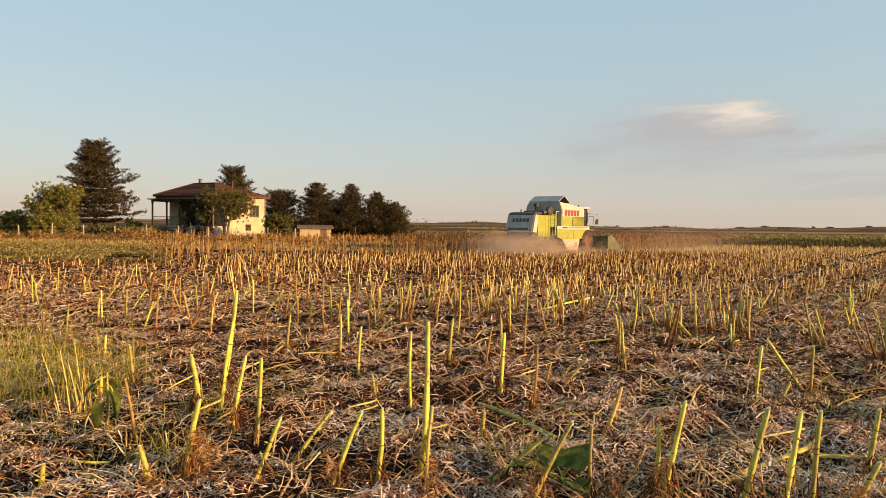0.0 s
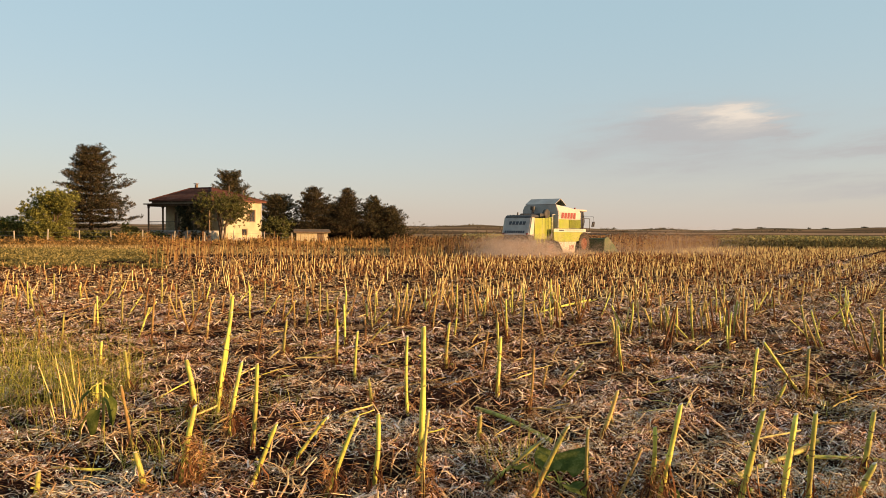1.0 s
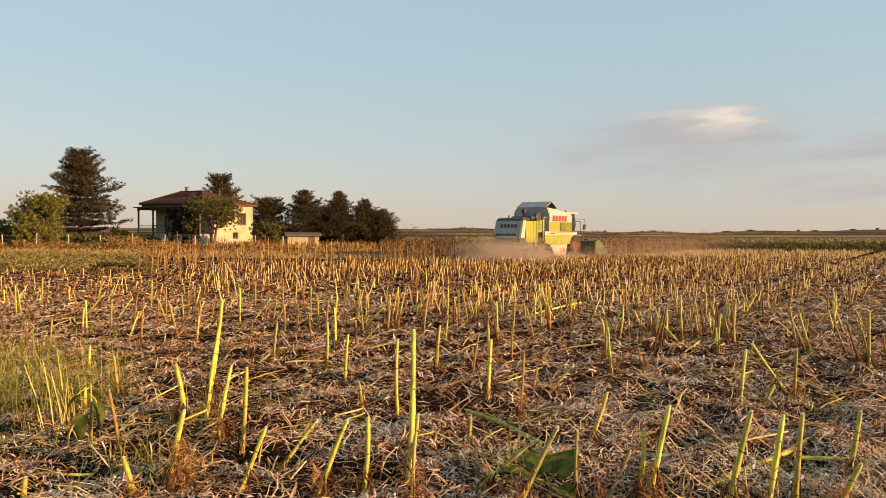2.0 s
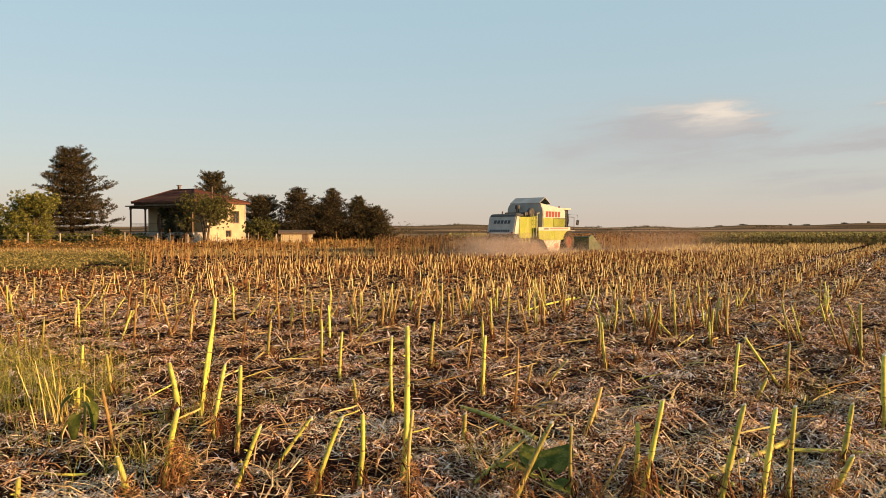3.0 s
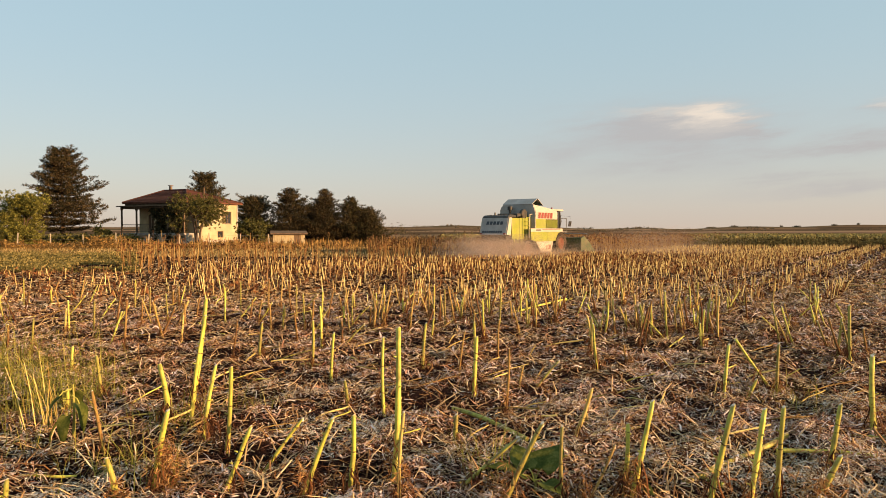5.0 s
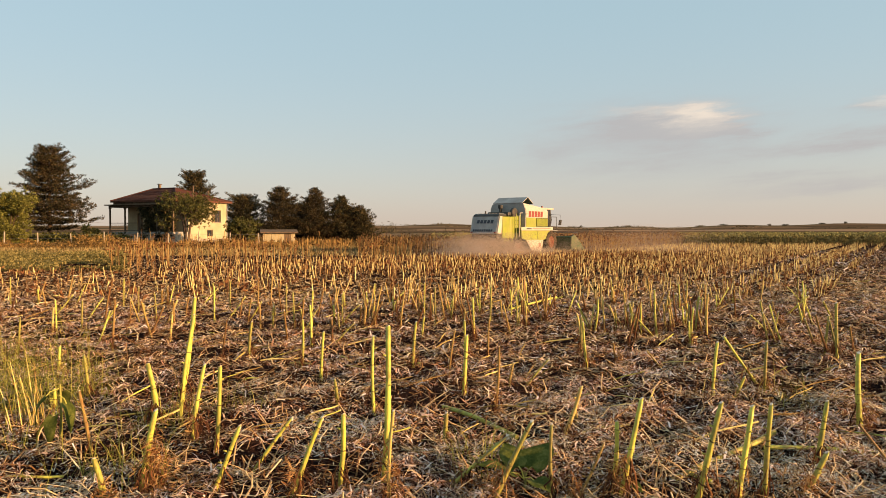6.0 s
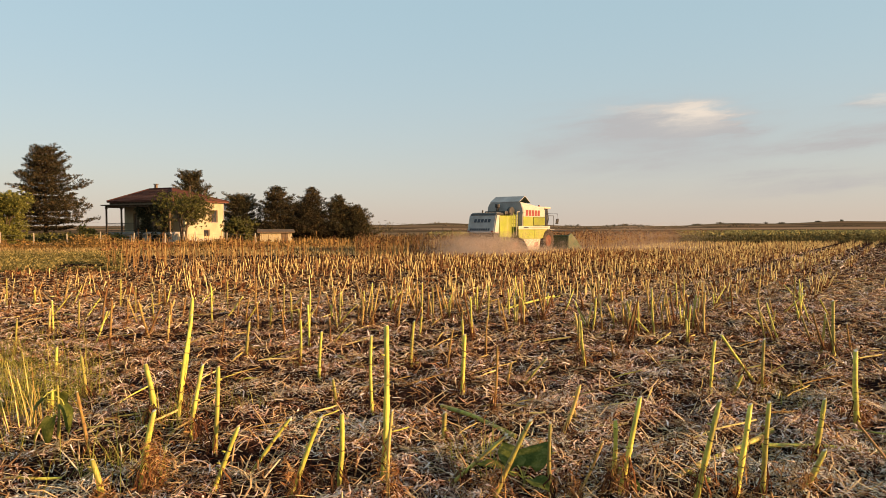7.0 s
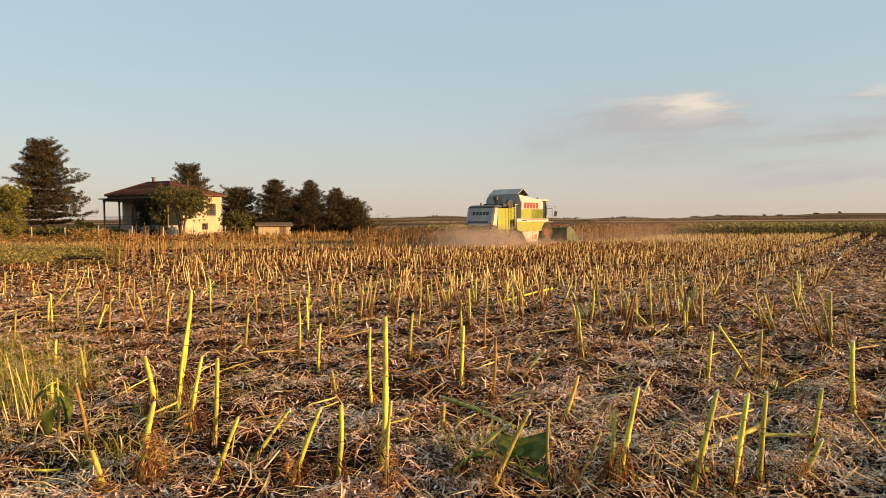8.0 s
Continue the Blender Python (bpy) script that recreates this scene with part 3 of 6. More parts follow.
# ---------- house ----------
def build_house():
    a = Vector((-0.877, 0.48, 0)).normalized()
    cx, cy = -27.2, 72.6
    house = empty("house", pose(cx, cy, 0, 0, 0, math.degrees(math.atan2(-a.y, -a.x))))
    # local x runs from the far veranda end to the near corner (0), local y runs back from the near corner
    LX, LY, EAVE, FLOOR = 10.6, 8.0, 4.75, 1.38
    VER, END = 2.2, 0.8
    t = 0.3
    door_x0, door_x1 = -8.3, -7.3

    def wall(name, boxes, mat=M_PLASTER, label=""):
        bm = bmesh.new()
        for q in boxes:
            box(bm, *q)
        return part(name, bm, mat, house, label)

    # right-hand wall (x = 0 plane) with two windows
    zs, zt = 2.45, 3.85
    segs = [(-t, 0, VER, 4.9, 0.6, zs), (-t, 0, 5.75, LY, 0.6, zs), (-t, 0, 4.9, 5.75, 0.6, 0.85), (-t, 0, 4.9, 5.75, 1.6, zs), (-t, 0, VER, LY, zt, EAVE)]
    pr = VER
    wins = [(3.0, 4.0), (6.1, 7.0)]
    for w0, w1 in wins:
        segs.append((-t, 0, pr, w0, zs, zt))
        pr = w1
    segs.append((-t, 0, pr, LY, zs, zt))
    wall("wall", segs)
    wall("foundation", [(-t - 0.02, 0.05, 0.0, LY + 0.05, -0.2, 0.6), (-LX, -t - 0.02, LY - t, LY + 0.05, -0.2, 0.6)], M_STONE, "rough pale stone base")
    # wall behind the veranda with a doorway and a window
    x0 = -LX + END
    wall("wall", [(x0, door_x0, VER, VER + t, FLOOR, EAVE), (door_x1, -3.6, VER, VER + t, FLOOR, EAVE), (-2.6, -t, VER, VER + t, FLOOR, EAVE),
                          (door_x0, door_x1, VER, VER + t, FLOOR + 2.1, EAVE), (-3.6, -2.6, VER, VER + t, FLOOR, FLOOR + 0.95),
                          (-3.6, -2.6, VER, VER + t, FLOOR + 2.2, EAVE)])
    wall("wall", [(x0, x0 + t, VER + t, LY - t, 0.6, EAVE)])
    wall("wall", [(x0, -t, LY - t, LY, 0.6, EAVE)])
    wall("interior_floor", [(x0 + t, -t, VER + t, LY - t, 0.9, 1.36)], M_CONCRETE)
    # plinth wall under the veranda, broken by shade
    wall("veranda_base", [(-LX + 0.1, -0.02, 0.35, 0.6, -0.2, FLOOR - 0.24), (-LX + 0.1, -LX + 0.35, 0.6, LY * 0.5, -0.2, FLOOR - 0.24),
                          (-0.27, -0.02, 0.6, VER, -0.2, FLOOR - 0.24)], M_STONE)
    wall("veranda_floor", [(-LX, 0, 0.2, VER, FLOOR - 0.24, FLOOR), (-LX, x0, VER, LY * 0.55, FLOOR - 0.24, FLOOR)], M_CONCRETE)
    wall("steps", [(-LX - 0.35 * k, -LX - 0.35 * (k - 1), 0.6, 1.9, -0.2, FLOOR - 0.03 - 0.34 * k) for k in range(1, 4)], M_CONCRETE)
    part("door", boxed(door_x0 + 0.04, door_x1 - 0.04, VER + 0.1, VER + 0.16, FLOOR, FLOOR + 2.07, bevel=0.01), M_WOOD, house, "dark wooden panel door")

    def window(frame_boxes, panes, name="window", sill=None):
        bm = bmesh.new()
        for q in frame_boxes:
            box(bm, *q)
        w = part(name, bm, M_WOOD, house, "dark wooden casement window")
        for p in panes:
            part("pane", boxed(*p), M_GLASS, w)
        if sill:
            part("sill", boxed(*sill, bevel=0.01), M_CONCRETE, w)

    for w0, w1 in wins:
        f = 0.07
        mid = (w0 + w1) / 2
        window([(-0.2, -0.12, w0, w0 + f, zs, zt), (-0.2, -0.12, w1 - f, w1, zs, zt), (-0.2, -0.12, w0 + f, w1 - f, zs, zs + f),
                (-0.2, -0.12, w0 + f, w1 - f, zt - f, zt), (-0.2, -0.12, mid - 0.035, mid + 0.035, zs + f, zt - f)],
               [(-0.17, -0.15, w0 + f, mid - 0.035, zs + f, zt - f), (-0.17, -0.15, mid + 0.035, w1 - f, zs + f, zt - f)],
               sill=(-0.12, 0.08, w0 - 0.06, w1 + 0.06, zs - 0.07, zs - 0.002))
        # an open shutter against the wall
        for s0, s1 in ((w0 - 0.47, w0 - 0.02),):
            part("shutter", boxed(0.012, 0.05, s0, s1, zs, zt, bevel=0.006), M_WOOD, house, "weathered brown wooden shutter")
    window([(-0.2, -0.12, 4.9, 4.97, 0.85, 1.6), (-0.2, -0.12, 5.68, 5.75, 0.85, 1.6), (-0.2, -0.12, 4.97, 5.68, 0.85, 0.92), (-0.2, -0.12, 4.97, 5.68, 1.53, 1.6)],
           [(-0.17, -0.15, 4.97, 5.68, 0.92, 1.53)], "cellar_window")
    z0, z1 = FLOOR + 0.95, FLOOR + 2.2
    window([(-3.6, -3.53, VER + 0.1, VER + 0.18, z0, z1), (-2.67, -2.6, VER + 0.1, VER + 0.18, z0, z1), (-3.53, -2.67, VER + 0.1, VER + 0.18, z0, z0 + 0.07),
            (-3.53, -2.67, VER + 0.1, VER + 0.18, z1 - 0.07, z1), (-3.13, -3.07, VER + 0.1, VER + 0.18, z0 + 0.07, z1 - 0.07)],
           [(-3.53, -3.13, VER + 0.13, VER + 0.15, z0 + 0.07, z1 - 0.07), (-3.07, -2.67, VER + 0.13, VER + 0.15, z0 + 0.07, z1 - 0.07)])
    # veranda posts, beam and railing
    posts = [(-LX + 0.15, 0.35), (-LX + 2.7, 0.35), (-LX + 5.3, 0.35), (-LX + 7.9, 0.35), (-0.2, 0.35), (-LX + 0.15, 2.3), (-LX + 0.15, 4.4)]
    for px, py in posts:
        bm = boxed(px - 0.075, px + 0.075, py - 0.075, py + 0.075, FLOOR, EAVE - 0.62, bevel=0.012)
        box(bm, px - 0.11, px + 0.11, py - 0.11, py + 0.11, EAVE - 0.76, EAVE - 0.64, bevel=0.01)
        part("post", bm, M_WOOD, house, "dark wooden veranda post")
    part("beam", boxed(-LX + 0.02, -0.02, 0.25, 0.45, EAVE - 0.62, EAVE - 0.42, bevel=0.01), M_WOOD, house)
    part("beam", boxed(-LX + 0.05, -LX + 0.25, 0.45, 4.9, EAVE - 0.62, EAVE - 0.42, bevel=0.01), M_WOOD, house)

    def railing(p0, p1):
        p0, p1 = Vector(p0), Vector(p1)
        bm = bmesh.new()
        for h in (0.12, 0.98):
            tube(bm, [p0 + Vector((0, 0, h)), p1 + Vector((0, 0, h))], 0.028, 6)
        rail = part("railing", bm, M_BLACK, house, "dark metal veranda railing")
        n = int((p1 - p0).length / 0.16)
        bm = bmesh.new()
        tube(bm, [(0, 0, 0.12), (0, 0, 0.98)], 0.012, 4)
        first = part("baluster", bm, M_BLACK, rail)
        me = first.data
        first.matrix_basis = Matrix.Translation(p0 + (p1 - p0) * (0.5 / n))
        for k in range(1, n):
            finish("baluster", me, None, rail, "", Matrix.Translation(p0 + (p1 - p0) * ((k + 0.5) / n)))

    for p, q in zip(posts[:4], posts[1:5]):
        railing((p[0] + 0.08, p[1], FLOOR), (q[0] - 0.08, q[1], FLOOR))
    railing((-LX + 0.15, 2.38, FLOOR), (-LX + 0.15, 4.32, FLOOR))
    part("fascia", boxed(-LX + 0.75, -0.05, 0.32, 0.41, EAVE - 0.275, EAVE - 0.065), M_WOOD, house)
    # hipped roof with eaves
    o = 0.42
    X0, X1, Y0, Y1 = -LX + 0.55, o, 0.1, LY + o
    RZ = 6.38
    ry = (Y0 + Y1) / 2
    rx0, rx1 = -8.0, -4.3
    base = [(X0, Y0), (X1, Y0), (X1, Y1), (X0, Y1)]
    ridge = [(rx0, ry), (rx1, ry)]
    slab = bmesh.new()
    low_end = [0.0, 0.0, 0.0, 0.0]
    part("veranda_roof", boxed(-LX - 0.25, 0.3, -0.1, VER + 0.2, EAVE - 0.40, EAVE - 0.28, bevel=0.02), M_WOOD, house, "thin dark lower roof over the veranda")
    lo = [slab.verts.new((x, y, EAVE - 0.06 - d)) for (x, y), d in zip(base, low_end)]
    up = [slab.verts.new((x, y, EAVE + 0.08 - d)) for (x, y), d in zip(base, low_end)]
    r0, r1 = slab.verts.new((*ridge[0], RZ)), slab.verts.new((*ridge[1], RZ))
    slab.faces.new(lo[::-1])
    for i in range(4):
        j = (i + 1) % 4
        slab.faces.new((lo[i], lo[j], up[j], up[i]))
    slab.faces.new((up[0], up[1], r1, r0))
    slab.faces.new((up[1], up[2], r1))
    slab.faces.new((up[2], up[3], r0, r1))
    slab.faces.new((up[3], up[0], r0))
    roof = part("roof", slab, M_ROOF, house, "hipped red tile roof with dark eaves")
    # courses of tile on the two slopes that face the field, and caps on the hips
    def courses(i, j, rr0, rr1, n):
        p, q = (Vector((*base[k], EAVE + 0.08 - low_end[k])) for k in (i, j))
        rr0, rr1 = Vector((*rr0, RZ)), Vector((*rr1, RZ))
        nrm = (q - p).cross(rr0 - p).normalized()
        if nrm.z < 0:
            nrm = -nrm
        for k in range(n):
            f0, f1 = k / n, (k + 0.93) / n
            l0, l1, h0, h1 = p.lerp(rr0, f0), q.lerp(rr1, f0), p.lerp(rr0, f1), q.lerp(rr1, f1)
            bm = bmesh.new()
            vs = [bm.verts.new(v + nrm * d) for v, d in ((l0, 0.005), (l1, 0.005), (h1, 0.005), (h0, 0.005), (l0, 0.055), (l1, 0.055), (h1, 0.02), (h0, 0.02))]
            for qd in ((4, 5, 6, 7), (0, 1, 5, 4), (1, 2, 6, 5), (2, 3, 7, 6), (3, 0, 4, 7)):
                bm.faces.new([vs[i] for i in qd])
            part("tile_course", bm, M_ROOF, roof)

    courses(0, 1, ridge[0], ridge[1], 15)
    courses(1, 2, ridge[1], ridge[1], 15)
    bm = bmesh.new()
    for c, r in ((base[0], ridge[0]), (base[1], ridge[1]), (base[2], ridge[1]), (ridge[0], ridge[1])):
        z = RZ if c in ridge else EAVE + 0.08 - low_end[base.index(c)]
        tube(bm, [(*c, z + 0.02), (*r, RZ + 0.02)], 0.1, 6)
    part("hip_tiles", bm, M_ROOF, roof)
    bm = boxed(-7.33, -7.07, 4.37, 4.63, 5.0, 6.85, bevel=0.015)
    box(bm, -7.42, -6.98, 4.28, 4.72, 6.93, 7.0, bevel=0.01)
    for dx, dy in ((-1, -1), (1, -1), (1, 1), (-1, 1)):
        box(bm, -7.2 + 0.1 * dx - 0.03, -7.2 + 0.1 * dx + 0.03, 4.5 + 0.1 * dy - 0.03, 4.5 + 0.1 * dy + 0.03, 6.85, 6.935)
    part("chimney", bm, M_WOOD, house, "small dark chimney with a raised cap")
    for fx, fy, h in ((-0.7, 3.6, 6.5), (-1.9, 6.9, 6.2)):
        part("flue_pipe", tube(bmesh.new(), [(fx, fy, 4.9), (fx, fy, h)], 0.07, 8), M_WOOD, house)
    gut = bmesh.new()
    tube(gut, [(0.05, LY - 0.1, 0.4), (0.05, LY - 0.1, EAVE - 0.1)], 0.05, 6)
    part("drainpipe", gut, M_STEEL, house)
    # leaf mass added over the near half of the veranda to darken it
    r = np.random.RandomState(88)
    q = np.stack([r.uniform(-5.4, -0.1, 1700), r.uniform(0.15, 0.75, 1700), r.uniform(0.2, 4.2, 1700)], 1)
    q = q[r.uniform(0, 1, 1700) < 0.45 + 0.55 * np.sin(q[:, 0] * 2.1) * np.sin(q[:, 2] * 1.7 + 1)]
    v, f = tufts(q, 0.17, 22, 0.9, 0.6, r)
    quick("creeper", v, f, M_NEEDLE, house, "dark green leaf mass added to darken the veranda")
    tagged(house, "cream plastered country house with red hipped roof and veranda", "house")


build_house()


def build_shed():
    shed = empty("shed", pose(-17.9, 82.5, -0.12, 0, 0, 14))
    part("wall", boxed(-1.9, 1.9, 0, 2.6, -0.2, 1.32), M_PLASTER, shed, "cream plastered low wall")
    bm = prism(bmesh.new(), [(-0.35, 1.30), (2.95, 1.62), (2.95, 1.76), (-0.35, 1.44)], -2.25, 2.25, "x", 0.02)
    part("roof", bm, M_WOOD, shed, "brown sloping roof")
    part("door", boxed(0.6, 1.4, -0.03, 0.0 - 0.004, 0.0, 1.25, bevel=0.01), M_WOOD, shed)
    tagged(shed, "low cream outbuilding with a brown sloping roof", "shed")


build_shed()


# ---------- combine harvester ----------
def letters(parent, mat, where, height, width, count=5, name="mark"):
    """A maker's mark as plain slanted bars on a panel; where maps (u, w) to a place and a normal offset."""
    step = width / count
    for k in range(count):
        bm = bmesh.new()
        u0, u1, lean = k * step, k * step + step * 0.74, 0.12 * height
        vs = [where(u, w, d) for d in (0.0, 0.012) for u, w in ((u0, 0), (u1, 0), (u1 + lean, height), (u0 + lean, height))]
        vs = [bm.verts.new(v) for v in vs]
        for q in ((3, 2, 1, 0), (4, 5, 6, 7), (0, 1, 5, 4), (1, 2, 6, 5), (2, 3, 7, 6), (3, 0, 4, 7)):
            bm.faces.new([vs[i] for i in q])
        part(name, bm, mat, parent)


def build_wheel(parent, x, y, radius, width, rim_r, rim_mat, outward):
    """A lugged tyre with a dished rim and hub."""
    bm = bmesh.new()
    h = width / 2
    revolve(bm, [(rim_r, -h * 0.8), (radius * 0.86, -h), (radius * 0.95, -h * 0.85), (radius * 0.97, 0), (radius * 0.95, h * 0.85), (radius * 0.86, h), (rim_r, h * 0.8)], 32)
    for k in range(20):
        for s in (-1, 1):
            a = 2 * math.pi * (k + (0.25 if s > 0 else 0)) / 20
            c, sn = math.cos(a), math.sin(a)
            da = 0.12 * s
            pts = []
            for xx, aa in ((0.02 * s, a), (h * 0.95 * s, a + da * s)):
                for w in (-0.05, 0.05):
                    for rr in (radius * 0.93, radius):
                        pts.append((xx, rr * math.cos(aa + w / radius), rr * math.sin(aa + w / radius)))
            vs = [bm.verts.new(p) for p in pts]
            for q in ((0, 1, 3, 2), (4, 6, 7, 5), (0, 4, 5, 1), (2, 3, 7, 6), (1, 5, 7, 3), (0, 2, 6, 4)):
                bm.faces.new([vs[i] for i in q])
    tyre = part("wheel", bm, M_TYRE, parent, "dusty lugged farm tyre", pose(x, y, radius))
    o = outward
    bm = revolve(bmesh.new(), [(rim_r * 1.02, o * h * 0.84), (rim_r * 0.9, o * h * 0.70), (rim_r * 0.8, o * h * 0.35), (rim_r * 0.35, o * h * 0.4), (rim_r * 0.3, o * h * 0.66), (0.03, o * h * 0.68)], 24)
    part("rim", bm, rim_mat, tyre, "dusty red wheel rim")


def build_combine():
    c = empty("combine_harvester", pose(7.66, 47.7, 0, 0, 0, -39))
    # local x to the machine's right, y forward, z up; the front axle is at y = 0
    # threshing body
    bm = prism(bmesh.new(), [(-5.75, 1.3), (-5.62, 2.48), (-3.0, 2.55), (0.3, 2.5), (0.5, 1.3), (-0.3, 0.75), (-3.0, 0.85)], -0.88, 0.88, "x", 0.03)
    part("body", bm, M_LIME, c, "lime green threshing body")
    # side service panels behind the tank, with seams
    for s in (1, -1):
        for y0, y1 in ((-5.62, -4.72), (-4.70, -3.45)):
            x0, x1 = (0.9, 1.04) if s > 0 else (-1.04, -0.9)
            part("side_panel", boxed(x0, x1, y0, y1, 1.12, 2.5, bevel=0.025), M_LIME, c, "lime green hinged side panel")
    # rear straw hood: grey-white sloping face, white cheeks
    cheek = [(-6.25, 1.42), (-5.95, 2.52), (-5.66, 2.52), (-5.78, 1.36)]
    for s in (1, -1):
        x0, x1 = (0.98, 1.06) if s > 0 else (-1.06, -0.98)
        part("hood_cheek", prism(bmesh.new(), cheek, x0, x1, "x", 0.015), M_WHITE, c, "dusty white hood side")
    part("hood_face", prism(bmesh.new(), [(-6.29, 1.40), (-5.99, 2.50), (-5.93, 2.50), (-6.22, 1.40)], -0.975, 0.975, "x", 0.008), M_HOOD, c, "dusty grey-white rear hood panel")
    part("hood_top", prism(bmesh.new(), [(-6.02, 2.5), (-5.95, 2.60), (-5.8, 2.67), (-5.1, 2.69), (-5.03, 2.53)], -0.99, 0.99, "x", 0.05), M_BLACK, c, "black vented hood top")
    part("exhaust", tube(bmesh.new(), [(-0.35, -5.5, 2.66), (-0.35, -5.5, 2.86)], 0.05, 10), M_BLACK, c)
    nrm = Vector((0, -1.10, 0.30)).normalized()

    def on_hood(u, w, d):
        f = w / 1.14
        return Vector((u, -6.29 + 0.30 * f, 1.40 + 1.10 * f)) + nrm * (0.004 + d)

    letters(c, M_NAVY, lambda u, w, d: on_hood(u - 0.62, w + 0.68, d), 0.22, 1.32)
    letters(c, M_NAVY, lambda u, w, d: on_hood(u - 0.85, w + 0.14, d), 0.14, 1.55, 9, "small_print_bar")
    part("straw_chopper", prism(bmesh.new(), [(-6.15, 1.02), (-6.2, 1.38), (-5.1, 1.38), (-5.0, 0.95)], -0.95, 0.95, "x", 0.03), M_BLACK, c, "dark straw chopper housing")
    for k in range(10):
        part("chopper_fin", boxed(-0.9 + k * 0.198, -0.86 + k * 0.198, -6.62, -6.16, 0.98, 1.12, bevel=0.005), M_BLACK, c)
    # grain tank: dark rear face, white upper sides, lime lower sides
    tank = [(-1.4, 1.84), (1.4, 1.84), (1.4, 2.9), (1.22, 3.42), (-1.22, 3.42), (-1.4, 2.9)]
    part("tank_rear", prism(bmesh.new(), [(-1.38, 1.84), (1.38, 1.84), (1.38, 2.9), (1.2, 3.42), (-1.0, 3.42), (-1.26, 3.32), (-1.38, 3.05)], -3.34, -3.27, "y", 0.01), M_HOOD, c, "dusty grey grain tank rear wall")
    for s in (1, -1):
        up = [(1.40 * s, 2.46), (1.40 * s, 2.92), (1.20 * s, 3.42), (1.14 * s, 3.42), (1.34 * s, 2.90), (1.34 * s, 2.46)]
        bm = prism(bmesh.new(), up, -3.268, -0.35, "y")
        for v in bm.verts:
            if v.co.y > -1 and v.co.z > 3.3:
                v.co.z -= 0.32
                v.co.x += 0.11 * s
        part("tank_upper_side", bm, M_WHITE, c, "cream white grain tank side")
        x0, x1 = (1.34, 1.405) if s > 0 else (-1.405, -1.34)
        part("tank_lower_side", boxed(x0, x1, -3.268, -1.95, 1.84, 2.455, bevel=0.012), M_LIME, c, "lime green grain tank side")
        gr = part("side_grille", boxed(x0, x1 - 0.03 * s if s > 0 else x1, -1.94, -0.35, 1.84, 2.455, bevel=0.008), M_DKGREEN, c, "slatted engine grille")
        for k in range(11):
            y = -1.88 + k * 0.142
            part("slat", boxed(1.372 * s if s > 0 else -1.42, 1.42 if s > 0 else -1.372, y, y + 0.085, 1.88, 2.42), M_LIME, gr)
    part("tank_front", boxed(-1.33, 1.33, -0.42, -0.35, 1.84, 3.06, bevel=0.01), M_WHITE, c)
    part("tank_floor", boxed(-1.33, 1.33, -3.26, -0.43, 1.80, 2.0), M_GREY, c)
    # tent-shaped tank cover, ridge across, open at its ends
    for y0, z0, y1, z1 in ((-3.36, 3.42, -2.66, 3.80), (-1.92, 3.38, -2.62, 3.80)):
        s = 0.045
        part("tank_cover", prism(bmesh.new(), [(y0, z0), (y1, z1), (y1, z1 + s), (y0, z0 + s)], -1.16, 1.16, "x", 0.008), M_HOOD, c, "grey sheet tank cover")
    for k in (-0.8, 0.0, 0.8):
        part("cover_brace", tube(bmesh.new(), [(k, -3.2, 3.4), (k, -2.64, 3.77)], 0.02, 6), M_BLACK, c)
    part("mark_panel", prism(bmesh.new(), [(-3.05, 2.49), (-0.98, 2.49), (-0.98, 2.905), (-3.05, 2.905)], 1.402, 1.408, "x"), M_WHITE, c)
    letters(c, M_RED, lambda u, w, d: Vector((1.412 + d, -2.98 + u, 2.51 + w)), 0.385, 1.98)
    for k in range(7):
        part("hood_vent", boxed(-0.85 + 0.26 * k, -0.69 + 0.26 * k, -5.75, -5.2, 2.685, 2.70), M_GREY, c)
    for x in (-0.9, 0.9):
        part("rear_lamp", boxed(x - 0.07, x + 0.07, -6.335, -6.30, 1.43, 1.53, bevel=0.008), M_RED, c, "red rear lamp")
        part("stay", tube(bmesh.new(), [(x, -5.5, 1.3), (x, -5.1, 0.95), (x, -4.6, 0.9)], 0.035, 8), M_LIME, c)
    for y0, z0 in ((-5.35, 0.78), (-4.95, 0.9), (-4.45, 0.74)):
        part("bracket", boxed(0.92, 1.02, y0, y0 + 0.12, z0, 1.14, bevel=0.012), M_LIME, c)
    part("shaker_box", prism(bmesh.new(), [(-5.6, 1.12), (-3.0, 1.12), (-3.0, 0.72), (-5.2, 0.86)], -0.8, 0.8, "x", 0.02), M_BLACK, c)
    part("panel_seam", boxed(1.405, 1.412, -1.30, -1.27, 1.86, 2.45), M_BLACK, c)
    part("panel_seam", boxed(1.502, 1.508, -1.95, -1.93, 1.0, 1.58), M_BLACK, c)
    part("beacon", tube(bmesh.new(), [(0.7, 0.1, 3.2), (0.7, 0.1, 3.32)], 0.06, 10), M_RED, c, "roof beacon")
    # engine intake and screen on the rear deck
    part("intake_stack", tube(bmesh.new(), [(-0.35, -3.7, 2.55), (-0.35, -3.7, 3.05), (-0.35, -3.7, 3.08), (-0.35, -3.7, 3.3)], [0.09, 0.09, 0.17, 0.17], 12), M_BLACK, c, "black air intake stack")
    part("engine_deck", boxed(-0.85, 0.75, -4.5, -3.4, 2.56, 2.82, bevel=0.06), M_BLACK, c, "dark engine cover")
    part("engine_screen", revolve(bmesh.new(), [(0.32, -0.12), (0.36, -0.08), (0.36, 0.08), (0.32, 0.12)], 20), M_BLACK, c, "", pose(0.72, -3.75, 2.75))
